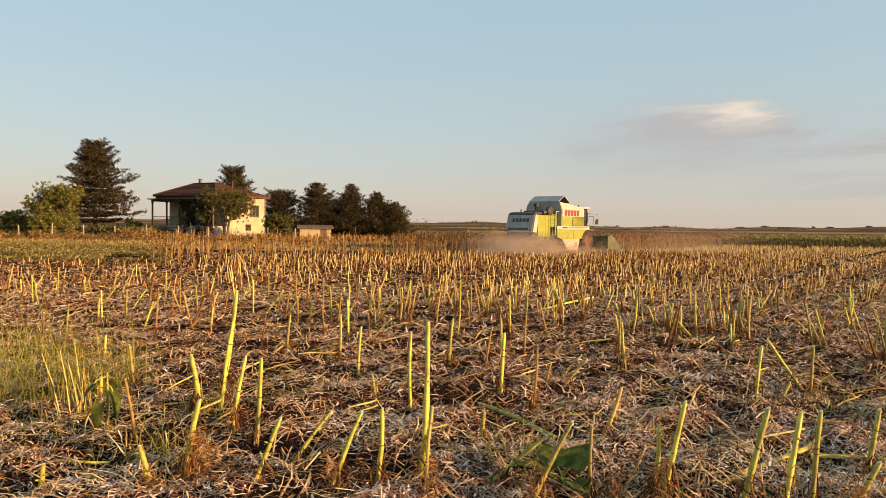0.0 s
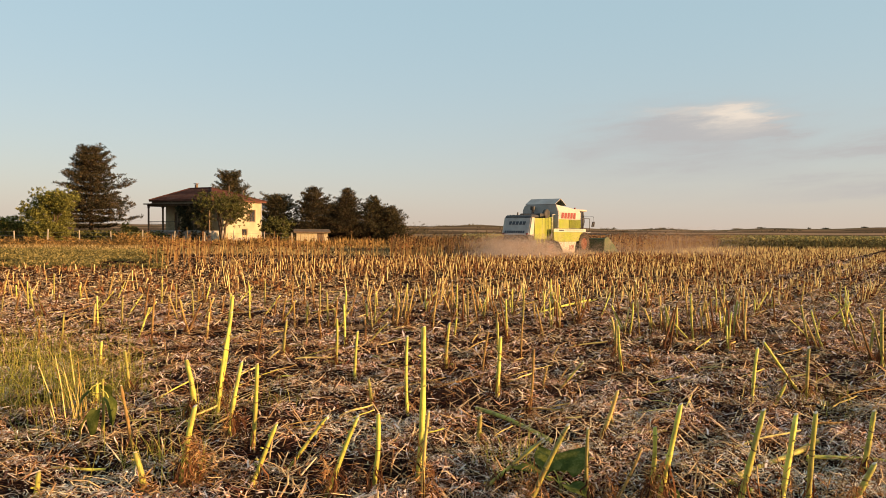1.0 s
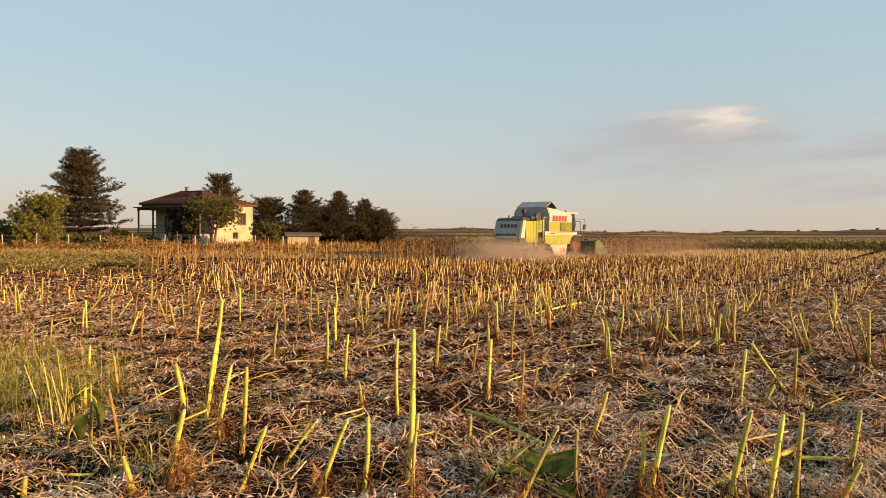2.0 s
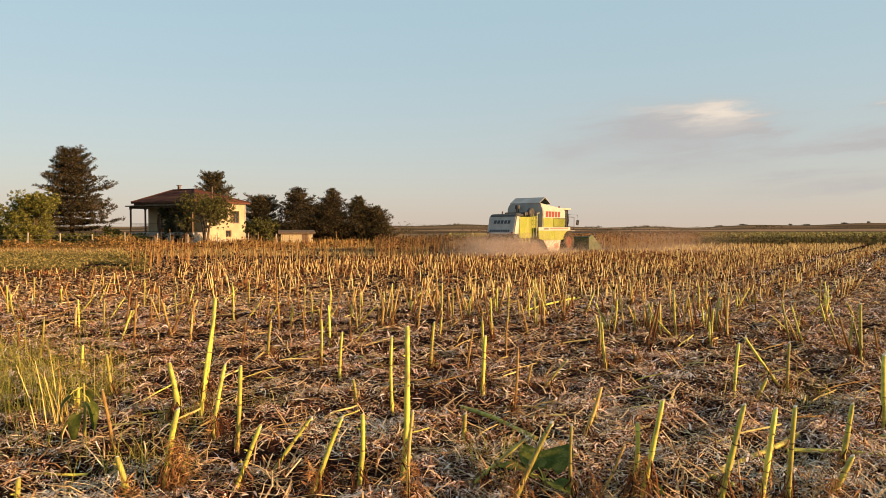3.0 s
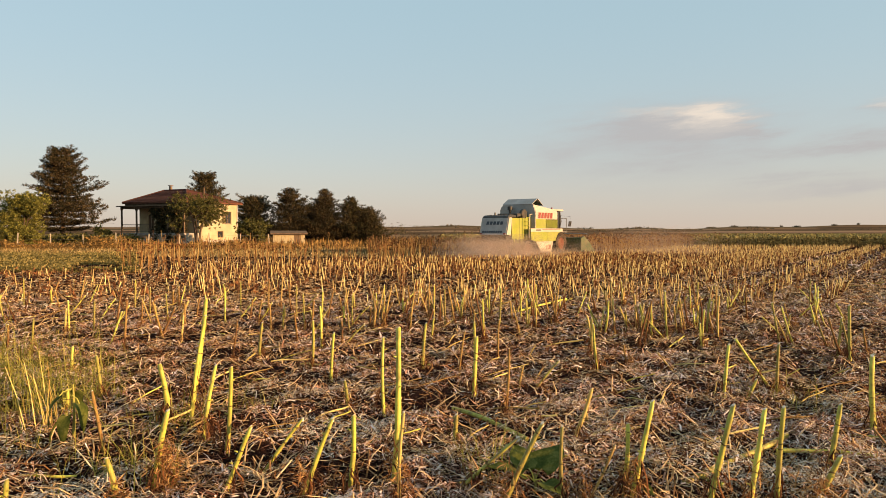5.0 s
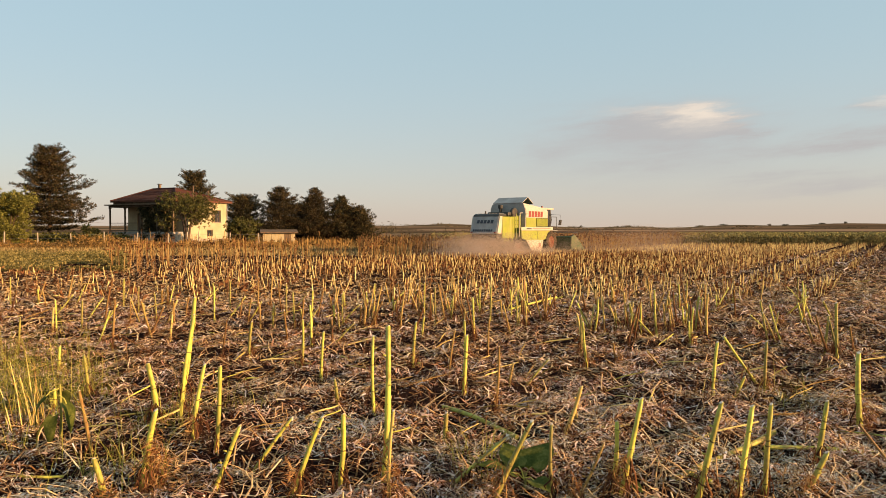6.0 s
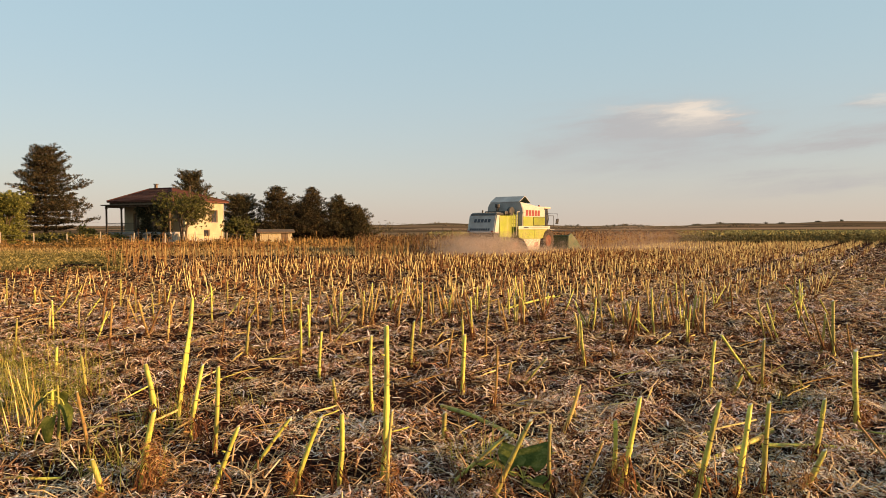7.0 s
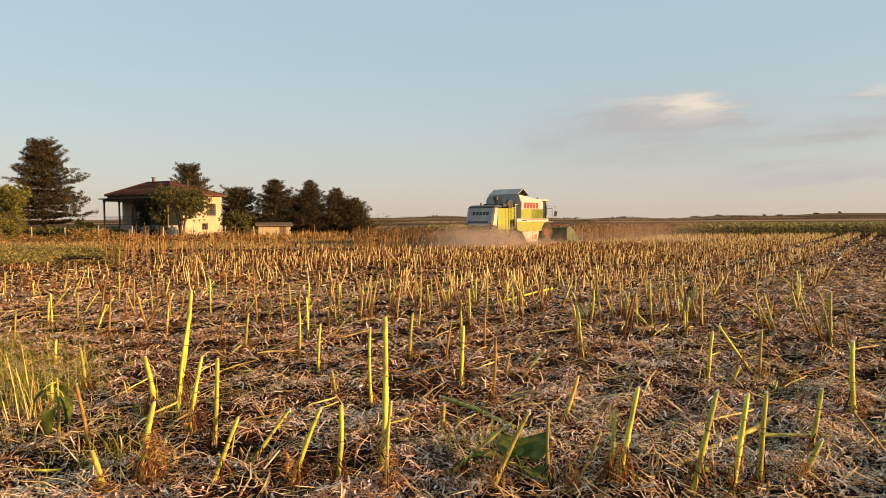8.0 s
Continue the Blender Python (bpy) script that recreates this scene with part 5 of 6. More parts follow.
# withered rags at the foot of the stubble
foot = np.stack([px + rs.normal(0, 0.03, n), py + rs.normal(0, 0.03, n), ph * rs.uniform(0.15, 0.55, n)], 1)
near_enough = (py < 48) & (py > 8) & ((sv[rest] < -11) | (rs.uniform(0, 1, n) < 0.4))
v_, f_ = tufts(foot[near_enough], 0.16, 7, 0.9, 0.32)
v_[:, 2] = np.maximum(v_[:, 2], 0.004)
tagged(quick("stubble_rags", v_, f_, M_DRYLEAF, stub), "brown withered leaf rags on the stubble", kind="stuff")

# ---------- uncut dry crop with hanging heads ----------
u, v, x, y = field_points(-10, 125, -75, -12, 0.30, 0.72, rs)
keep = is_uncut(u, v, x, y) & in_view(x, y) & (rs.uniform(0, 1, len(x)) < 0.80)
dx = x - 7.66
hc, sc = math.cos(radians(-39)), math.sin(radians(-39))
lx, ly = dx * hc + (y - 47.7) * sc, -dx * sc + (y - 47.7) * hc
keep &= (rs.uniform(0, 1, len(x)) < np.where(x < -0.10 * y, 0.5 * (y < 40), 0.9))
keep &= ~((np.abs(lx) < 2.9) & (ly > -7.0) & (ly < 4.2))
# unseen stand of uncut crop, added beside the standpoint to shade the nearest stubble
bu, bv, bx, by = field_points(-9, 12, -2, 14, 0.30, 0.72, rs)
beside = (bx > 4.2) & (bx < 12.5) & (by > -5.0) & (by < 1.7) & (rs.uniform(0, 1, len(bx)) < 0.42)
x, y = np.concatenate([x[keep], bx[beside]]), np.concatenate([y[keep], by[beside]])
n = len(x)
h = np.clip(rs.normal(np.where(y < 10, 1.40, np.where(x < -0.1 * y, 1.16, np.where(x < 0.12 * y, 0.98, 1.12))), 0.19, n), 0.45, 1.7)
tops = np.stack([x + rs.normal(0, 0.09, n), y + rs.normal(0, 0.09, n), h], 1)
v_, f_ = rods(x, y, np.full(n, -0.03), tops, np.full(n, 0.013), np.full(n, 0.008), 4, 0.03)
crop = tagged(quick("uncut_crop", v_, f_, M_CROP), "uncut dry brown sunflowers with dark drooping heads", "sunflower crop", kind="stuff")
lower = np.stack([x, y, h * rs.uniform(0.35, 0.95, n)], 1)
v_, f_ = tufts(lower, 0.20, 2, 1.0, 0.36)
tagged(quick("withered_leaves", v_, f_, M_DRYLEAF, crop), "brown withered leaves", kind="stuff")
# heads: small drooping discs
a = rs.uniform(0, 6.28, n)
way = np.stack([np.cos(a), np.sin(a), np.zeros(n)], 1)
tilt = rs.uniform(0.4, 1.2, n)[:, None]
hasn = (x > -0.10 * y) | (rs.uniform(0, 1, n) < 0.14)
nrm = way * np.cos(tilt) - np.array((0, 0, 1.0)) * np.sin(tilt)
side = np.stack([-way[:, 1], way[:, 0], np.zeros(n)], 1)
upw = np.cross(nrm, side)
cen = tops + way * 0.06 + (0, 0, -0.02)
rad = (rs.uniform(0.04, 0.08, n) * np.where(hasn, 1, 0.18))[:, None]
ring = [cen + rad * (math.cos(t) * side + math.sin(t) * upw) for t in np.arange(6) * math.pi / 3]
vv = np.stack(ring + [cen + nrm * 0.02, cen - nrm * 0.05], 1).reshape(-1, 3)
ff = np.array([(k, (k + 1) % 6, 6) for k in range(6)] + [((k + 1) % 6, k, 7) for k in range(6)])
ff = (ff[None] + (np.arange(n) * 8)[:, None, None]).reshape(-1, 3)
tagged(quick("seed_heads", vv, ff, M_HEAD, crop), "dark drooping seed heads", kind="stuff")

# ---------- still green sunflower field beyond ----------
gx, gy = [a_.ravel() for a_ in np.meshgrid(np.arange(27, 92, 0.34), np.arange(69, 128, 0.75))]
gx = gx + rs.normal(0, 0.08, len(gx))
gy = gy + rs.normal(0, 0.12, len(gy))
keep = in_view(gx, gy) & (gx > 27 + (gy - 69) * 0.36)
fx, fy = [a_.ravel() for a_ in np.meshgrid(np.arange(1.0, 13, 0.34), np.arange(70, 98, 0.75))]
gx, gy = np.concatenate([gx[keep], fx + rs.normal(0, 0.08, len(fx))]), np.concatenate([gy[keep], fy + rs.normal(0, 0.12, len(fy))])
n = len(gx)
gh = np.clip(rs.normal(0.98, 0.08, n), 0.7, 1.2)
v_, f_ = rods(gx, gy, np.full(n, -0.03), np.stack([gx, gy, gh], 1), np.full(n, 0.018), np.full(n, 0.012), 3)
green = tagged(quick("green_sunflower_field", v_, f_, M_GREENCROP), "dense green sunflower field not yet ripe", "sunflower crop", kind="stuff")
cents = np.concatenate([np.stack([gx, gy, gh * q], 1) for q in (0.45, 0.70, 0.90)])
v_, f_ = tufts(cents, 0.22, 2, 0.7, 0.7)
tagged(quick("leaves", v_, f_, M_GREENCROP, green), "olive green leaves", kind="stuff")
bowed = np.stack([gx + rs.normal(0, 0.06, n), gy - 0.1 + rs.normal(0, 0.06, n), gh + 0.02 + rs.normal(0, 0.05, n)], 1)
v_, f_ = tufts(bowed[rs.uniform(0, 1, n) < 0.75], 0.17, 2, 0.6, 0.9)
tagged(quick("flower_heads", v_, f_, M_BOWED, green), "pale yellow-green bowed flower heads", kind="stuff")


# ---------- litter on the ground ----------
def chips(n, x, y, z, length, width, curl, rnd, tilt=0.25):
    """Bent slivers lying on the ground, pointed at one end."""
    a = rnd.uniform(0, 6.283, n)
    t = rnd.normal(0, tilt, n)
    d = np.stack([np.cos(a) * np.cos(t), np.sin(a) * np.cos(t), np.sin(t)], 1)
    s = np.stack([-np.sin(a), np.cos(a), rnd.normal(0, 0.5, n)], 1)
    s /= np.linalg.norm(s, axis=1)[:, None]
    c = np.stack([x, y, z + relief(x, y)], 1)
    L, W = length[:, None], width[:, None]
    up = np.array((0, 0, 1.0)) * (curl * length)[:, None] + s * (rnd.normal(0, 0.09, n) * length)[:, None]
    p = [c - d * L / 2 - s * W / 2, c - d * L / 2 + s * W / 2, c + up + s * W / 2, c + up - s * W / 2, c + d * L / 2]
    vv = np.stack(p, 1)
    vv[:, :, 2] = np.maximum(vv[:, :, 2], c[:, None, 2] - z[:, None] - 0.012)
    f = np.array(((0, 1, 2), (0, 2, 3), (3, 2, 4)))
    return vv.reshape(-1, 3), (f[None] + (np.arange(n) * 5)[:, None, None]).reshape(-1, 3)


def scatter(n, y0, y1, rnd, power=1.0):
    """Places in the wedge of ground ahead, denser near."""
    y = y0 * (y1 / y0) ** (rnd.uniform(0, 1, n) ** power)
    x = rnd.uniform(-1, 1, n) * (0.74 * y + 0.5)
    return x, y


n = 335000
x, y = scatter(n, 1.9, 17, rs)
x = x * (1 + 0.9 / (0.74 * y + 0.5))
clump = 0.5 + 0.5 * np.sin(x * 3.1 + 1.3 * np.sin(y * 2.3)) * np.sin(y * 2.7 + 0.8 * np.sin(x * 1.9))
clump = np.clip(0.75 * clump + 0.5 * np.sin(x * 1.3 + 2 * np.sin(y * 0.9)) * np.sin(y * 1.1 + x * 0.4) + 0.1, 0, 1)
fade = np.clip((y - 1.9) / 2.0, 0, 1) ** 1.6 * np.clip((0.74 * y + 1.4 - np.abs(x)) / 1.1, 0, 1)
k = rs.uniform(0, 1, n) < (0.26 + 0.74 * clump) * np.clip(0.60 + 1.15 * vnoise(x / 0.5 + 5, y / 0.5) + 0.3 * vnoise(x / 0.2, y / 0.2 + 7), 0.22, 1.15) * fade
x, y = x[k], y[k]
n = len(x)
v_, f_ = chips(n, x, y, rs.uniform(0.002, 0.05, n), (rs.gamma(2.0, 0.027, n) + 0.018) * (0.55 + 0.085 * y), np.where(rs.uniform(0, 1, n) < 0.65, rs.uniform(0.003, 0.007, n), rs.uniform(0.007, 0.017, n)) * (0.5 + 0.085 * np.minimum(y, 10)), rs.normal(0.04, 0.10, n), rs, 0.36)
tagged(quick("chopped_straw", v_, f_, M_LITTER), "pale chopped straw and husks strewn over soil", "straw litter", kind="stuff")
n = 34000
a, q = rs.uniform(0, 6.283, n), np.where(rs.uniform(0, 1, n) < 0.5, 2.7 * np.hypot(rs.normal(0, 1, n), rs.normal(0, 1, n)), 14 * np.sqrt(rs.uniform(0, 1, n)))
x, y = q * np.sin(a), q * np.cos(a)
k = (y < 3.3 + rs.gamma(1.5, 0.25, n)) | (np.abs(x) > 0.74 * y + 0.5 - rs.gamma(1.5, 0.3, n))
x, y = x[k], y[k]
n = len(x)
v_, f_ = chips(n, x, y, rs.uniform(0.002, 0.05, n), (rs.gamma(2.0, 0.026, n) + 0.02) * (0.8 + 0.12 * np.hypot(x, y)), rs.uniform(0.003, 0.010, n) * (0.8 + 0.12 * np.hypot(x, y)), rs.normal(0.03, 0.15, n), rs)
tagged(quick("trodden_straw", v_, f_, M_LITTER), "trodden straw and husks round the standpoint", "straw litter", kind="stuff")
n = 42000
x, y = scatter(n, 14, 60, rs)
k = (x > -0.46 * y) | (y < 27)
x, y = x[k], y[k]
n = len(x)
v_, f_ = chips(n, x, y, rs.uniform(0.004, 0.07, n), rs.gamma(2.2, 0.06, n) + 0.05, rs.uniform(0.008, 0.03, n), rs.normal(0.02, 0.1, n), rs)
tagged(quick("straw_litter", v_, f_, M_STRAW), "straw and husks between the stubble rows", "straw litter", kind="stuff")
n = 26000
x, y = scatter(n, 12, 52, rs)
k = to_row(x, y)[1] > -6.5
x, y = x[k], y[k]
n = len(x)
v_, f_ = chips(n, x, y, rs.uniform(0.004, 0.05, n), (rs.gamma(2.2, 0.05, n) + 0.05) * (0.6 + 0.03 * y), rs.uniform(0.008, 0.022, n) * (0.6 + 0.03 * y), rs.normal(0.02, 0.1, n), rs, 0.3)
tagged(quick("lane_litter", v_, f_, M_LITTER), "flattened pale stems and husks in the wheel lanes", "straw litter", kind="stuff")
n = 32000
x, y = scatter(n, 4.3, 34, rs)
v_, f_ = chips(n, x, y, rs.uniform(0.01, 0.06, n), np.minimum(rs.gamma(3, 0.02, n) + 0.02, 0.014 * y), rs.uniform(0.005, 0.018, n) * np.clip(y / 9, 0.5, 1.3), rs.normal(0.12, 0.25, n), rs, 0.6)
tagged(quick("leaf_litter", v_, f_, M_DRYLEAF), "crumpled brown withered leaves on the ground", "leaf litter", kind="stuff")
n = 15000
x, y = scatter(n, 8.5, 24, rs)
v_, f_ = chips(n, x, y, rs.uniform(0.004, 0.06, n), rs.gamma(2.2, 0.04, n) + 0.04, rs.uniform(0.005, 0.016, n), rs.normal(0.02, 0.12, n), rs)
tagged(quick("coarse_straw", v_, f_, M_STRAW), "coarse pale straw pieces between the cut stalks", "straw litter", kind="stuff")
n = 64000
x, y = scatter(n, 2.2, 20, rs)
x = x * (1 + 0.9 / (0.74 * y + 0.5))
fade = np.clip((y - 2.2) / 1.9, 0, 1) ** 1.6 * np.clip((0.74 * y + 1.4 - np.abs(x)) / 1.1, 0, 1)
k = rs.uniform(0, 1, n) < fade * (0.35 + 0.65 * (np.sin(x * 1.9 + 2 * np.sin(y * 1.3)) * np.sin(y * 1.7 + 0.7 * x) > 0))
x, y = x[k], y[k]
n = len(x)
v_, f_ = chips(n, x, y, rs.uniform(0.015, 0.06, n), (rs.gamma(2.2, 0.032, n) + 0.035) * (0.6 + 0.06 * y), rs.uniform(0.003, 0.0075, n) * (0.5 + 0.085 * y), rs.normal(0.05, 0.12, n), rs, 0.2)
tagged(quick("golden_straw", v_, f_, M_STRAW), "fine golden straw lying in drifts", "straw litter", kind="stuff")
n = 13000
drifts = np.array([(2.7, 4.3, 0.35), (2.2, 4.6, 0.3), (3.2, 5.0, 0.4), (-2.4, 4.3, 0.4), (0.9, 5.0, 0.4), (1.6, 6.2, 0.5), (-0.8, 5.6, 0.4), (3.9, 6.4, 0.5), (-1.4, 7.2, 0.5), (-3.6, 4.9, 0.4), (2.9, 7.6, 0.6)])
drift = drifts[rs.randint(0, len(drifts), n)]
x, y = drift[:, 0] + rs.normal(0, 1, n) * drift[:, 2], drift[:, 1] + rs.normal(0, 0.7, n) * drift[:, 2]
v_, f_ = chips(n, x, y, rs.uniform(0.01, 0.06, n), rs.gamma(2.2, 0.012, n) + 0.012, rs.uniform(0.002, 0.008, n), rs.normal(0.06, 0.2, n), rs, 0.3)
tagged(quick("pale_husks", v_, f_, M_PITH), "pale husks and pith crumbs in loose drifts", "straw litter", kind="stuff")
# thin broken stems, lying criss-cross
n = 9500
x, y = scatter(n, 3.8, 38, rs)
a = rs.uniform(0, 6.28, n)
ln = np.minimum(rs.gamma(2.5, 0.085, n) + 0.06, 0.045 * y)
z0, z1 = rs.uniform(0.005, 0.05, n), np.where(rs.uniform(0, 1, n) < 0.07, rs.uniform(0.1, 0.6, n) * ln, rs.uniform(0.01, 0.12, n))
ex, ey = x + np.cos(a) * ln, y + np.sin(a) * ln
v_, f_ = rods(x, y, z0 + relief(x, y), np.stack([ex, ey, z1 + relief(ex, ey)], 1), rs.uniform(0.003, 0.010, n) * np.clip(y / 8, 0.85, 1.6), rs.uniform(0.002, 0.008, n) * np.clip(y / 8, 0.85, 1.6), 4, 0.02)
tagged(quick("broken_stems", v_, f_, M_STRAW), "thin broken stems lying criss-cross", "stem litter", kind="stuff")


def fallen(x0, y0, x1, y1, rad, z1=0.03, dry=False, seed=0):
    r = random.Random(seed)
    bm = bmesh.new()
    ln = math.hypot(x1 - x0, y1 - y0)
    pts = [(ln * f, 0.03 * ln * math.sin(f * 3 + seed), rad + 0.005 + (z1 - rad) * f * (z1 > rad) + 0.01 * math.sin(f * 5)) for f in (0, 0.2, 0.4, 0.6, 0.8, 1.0)]
    tube(bm, pts, [rad * r.uniform(0.85, 1.1) for _ in pts], 8)
    ob = part("fallen_stalk", bm, (M_STALK_DRY if seed % 3 == 0 else M_STALK_STRAW) if dry else M_STALK, m=pose(x0, y0, 0, 0, 0, math.degrees(math.atan2(y1 - y0, x1 - x0))))
    tagged(ob, "dry brown stalk lying on the litter" if dry and seed % 3 == 0 else "bleached straw-coloured stalk lying on the litter" if dry else "yellow-green stalk lying flat on the litter", "crop stalk", "fallen stalks")


for k, q in enumerate([(0.18, 6.24, 0.74, 5.31, 0.020), (1.53, 4.84, 1.91, 4.34, 0.017), (1.67, 4.31, 2.85, 5.43, 0.021), (-2.93, 4.56, -2.43, 4.54, 0.009),
                       (1.66, 4.78, 1.94, 4.73, 0.013), (1.34, 13.24, 3.11, 15.35, 0.02), (1.30, 5.45, 1.75, 5.62, 0.012), (2.6, 5.0, 3.7, 4.75, 0.018)]):
    fallen(*q, z1=0.12 if k == 5 else 0.03, seed=k)
for k in range(220):
    yy = float(5.2 * (22 / 5.2) ** rs.uniform(0, 1))
    xx = float(rs.uniform(-0.68, 0.68) * yy)
    aa, ll = float(rs.normal(0.0, 0.7)), float(rs.uniform(0.15, 0.6))
    fallen(xx, yy, xx + ll * math.cos(aa), yy + ll * math.sin(aa), float(rs.uniform(0.0035, 0.008)) * (0.7 + 0.065 * yy), float(rs.uniform(0.02, 0.16)), k % 7 != 0, 40 + k)


# ---------- broad green leaves and a wilted seedling ----------
def leaf_blade(length, width, droop, cup=0.15, seed=0):
    """A heart-shaped leaf with a midrib, lobed base and waved edge; grows along +x."""
    bm = bmesh.new()
    r = random.Random(seed)
    nx, ny = 12, 8
    grid = []
    for i in range(nx + 1):
        f = i / nx
        half = width / 2 * (math.sin(math.pi * min(1, f * 0.9 + 0.12)) ** 0.75) * (1 - 0.35 * f)
        row = []
        for j in range(ny + 1):
            g = j / ny * 2 - 1
            xx = length * (f - 0.14 * abs(g) ** 1.5 * (1 - f))
            zz = cup * half * abs(g) ** 1.3 - droop * length * f * f + 0.035 * length * math.sin(f * 9 + g * 3 + seed) * abs(g)
            row.append(bm.verts.new((xx, half * g * (1 + 0.04 * r.uniform(-1, 1)), zz)))
        grid.append(row)
    for i in range(nx):
        for j in range(ny):
            bm.faces.new((grid[i][j], grid[i + 1][j], grid[i + 1][j + 1], grid[i][j + 1]))
    return bm


def leafy_plant(x, y, stem_h, leaves, label):
    """leaves: height, heading, pitch, length, width, droop."""
    p = empty("sunflower_seedling", pose(x, y, 0))
    part("stem", tube(bmesh.new(), [(0, 0, -0.03), (0.01, 0.01, stem_h * 0.5), (0.0, 0.02, stem_h)], [0.012, 0.010, 0.007], 7), M_STALK, p)
    for k, (z, head, pitch, ln, w, droop) in enumerate(leaves):
        m = pose(0, 0, z) @ pose(0, 0, 0, 0, 0, head) @ pose(0, 0, 0, 0, -pitch, 0)
        part("leaf_stalk", tube(bmesh.new(), [(0, 0, 0), (0.06, 0, 0.015), (0.1, 0, 0)], 0.004, 5), M_STALK, p, "", m)
        b = leaf_blade(ln, w, droop, seed=k)
        part("leaf", b, M_LEAF, p, "broad green leaf", m @ pose(0.1, 0, 0), True)
    tagged(p, label, "sunflower plant")


leafy_plant(0.66, 4.34, 0.10, [(0.05, 185, 30, 0.23, 0.26, 0.25), (0.05, 45, 40, 0.25, 0.28, 0.25), (0.05, 110, 38, 0.23, 0.26, 0.3), (0.06, -60, 10, 0.18, 0.18, 0.35)],
            "young sunflower with broad dark green leaves among litter")
leafy_plant(1.22, 4.25, 0.10, [(0.08, -60, 10, 0.15, 0.13, 0.3), (0.06, 60, 15, 0.12, 0.1, 0.3)], "small green seedling low in the straw litter")
leafy_plant(-2.80, 5.18, 0.50, [(0.47, 215, -30, 0.18, 0.12, 0.9), (0.42, -25, -35, 0.17, 0.11, 1.0), (0.34, -95, -40, 0.18, 0.12, 0.9), (0.48, 100, -30, 0.16, 0.10, 0.8), (0.28, 190, -30, 0.16, 0.11, 0.8)],
            "wilted sunflower plant with drooping grey-green leaves")


# ---------- weeds and grasses ----------
def blades(n, x, y, h, spread, width, rnd):
    """Upright grass blades, two joints each, narrowing to a point."""
    a = rnd.uniform(0, 6.283, n)
    d = np.stack([np.cos(a), np.sin(a)], 1) * (spread * h * np.abs(rnd.normal(0.6, 0.5, n)))[:, None]
    w = np.stack([-np.sin(a), np.cos(a), np.zeros(n)], 1) * (width * rnd.uniform(0.6, 1.3, n))[:, None]
    b = np.stack([x, y, np.zeros(n)], 1)
    m = b + np.concatenate([d * 0.35, (h * 0.6)[:, None]], 1)
    t = b + np.concatenate([d, h[:, None]], 1)
    vv = np.stack([b - w, b + w, m + w * 0.8, m - w * 0.8, t + w * 0.15, t - w * 0.15], 1)
    f = np.array(((0, 1, 2, 3), (3, 2, 4, 5)))
    return vv.reshape(-1, 3), (f[None] + (np.arange(n) * 6)[:, None, None]).reshape(-1, 4)


def around(n, spots, rnd):
    """Places scattered round a few spots (x, y, radius)."""
    i = rnd.randint(0, len(spots), n)
    s = np.array(spots)[i]
    return s[:, 0] + rnd.normal(0, 1, n) * s[:, 2], s[:, 1] + rnd.normal(0, 1, n) * s[:, 2]


spots = [(-3.55, 6.1, 0.22), (-3.9, 6.4, 0.28), (-4.5, 7.0, 0.35), (-4.1, 5.9, 0.25), (-5.0, 7.9, 0.4), (-3.4, 6.6, 0.2), (-4.6, 6.4, 0.3), (-5.6, 8.8, 0.45), (-4.2, 7.6, 0.4)]
n = 1900
x, y = around(n, spots, rs)
v_, f_ = blades(n, x, y, np.clip(rs.gamma(2.6, 0.085, n), 0.05, 0.62), 1.15, 0.0019, rs)
weed = tagged(quick("weed_grass", v_, f_, M_WEED), "fine yellow-green grassy weeds in the stubble", "grass", kind="stuff")
v2, f2 = tufts(np.stack([*around(900, spots, rs), np.clip(rs.gamma(2, 0.08, 900), 0.03, 0.5)], 1), 0.065, 4, 0.8, 0.04)
v2[:, 2] = np.maximum(v2[:, 2], 0.0)
tagged(quick("weed_leaves", v2, f2, M_WEED, weed), kind="stuff")
# taller flowering stems, branched near the top
n = 60
x, y = around(n, spots[:6], rs)
h = rs.uniform(0.42, 0.78, n)
tops = np.stack([x + rs.normal(-0.04, 0.13, n), y + rs.normal(0, 0.12, n), h], 1)
v_, f_ = rods(x, y, np.full(n, -0.03), tops, rs.uniform(0.0028, 0.0055, n), np.full(n, 0.0018), 4, 0.03)
tagged(quick("weed_stems", v_, f_, M_WEED, weed), kind="stuff")
up = np.repeat(np.stack([x, y, np.zeros(n)], 1), 9, 0)
f = rs.uniform(0.35, 1.0, (n * 9, 1))
v2, f2 = tufts(up * (1 - f) + np.repeat(tops, 9, 0) * f, 0.08, 2, 1.4, 0.05)
v2[:, 2] = np.maximum(v2[:, 2], 0.0)
tagged(quick("weed_sprigs", v2, f2, M_WEED, weed), kind="stuff")
# a bundle of straw-coloured stems that rises from one root
weed_root = empty("dry_weed", pose(-3.30, 5.72, 0))
for k in range(15):
    fx, fy = float(rs.normal(0, 0.07)), float(rs.normal(0, 0.07))
    h = float(rs.uniform(0.30, 0.62))
    tx, ty = fx * 1.5 - 0.12 * h + float(rs.normal(0, 0.035)), fy + float(rs.normal(0, 0.08))
    w = float(rs.uniform(0.003, 0.0052))
    part("stem", tube(bmesh.new(), [(fx, fy, -0.03), (fx * 0.55 + tx * 0.45, fy * 0.5 + ty * 0.5, h * 0.55), (tx, ty, h)], [w, w * 0.8, w * 0.5], 5), M_STALK_STRAW, weed_root)
tagged(weed_root, "bundle of upright straw-coloured weed stems in litter", "weed")
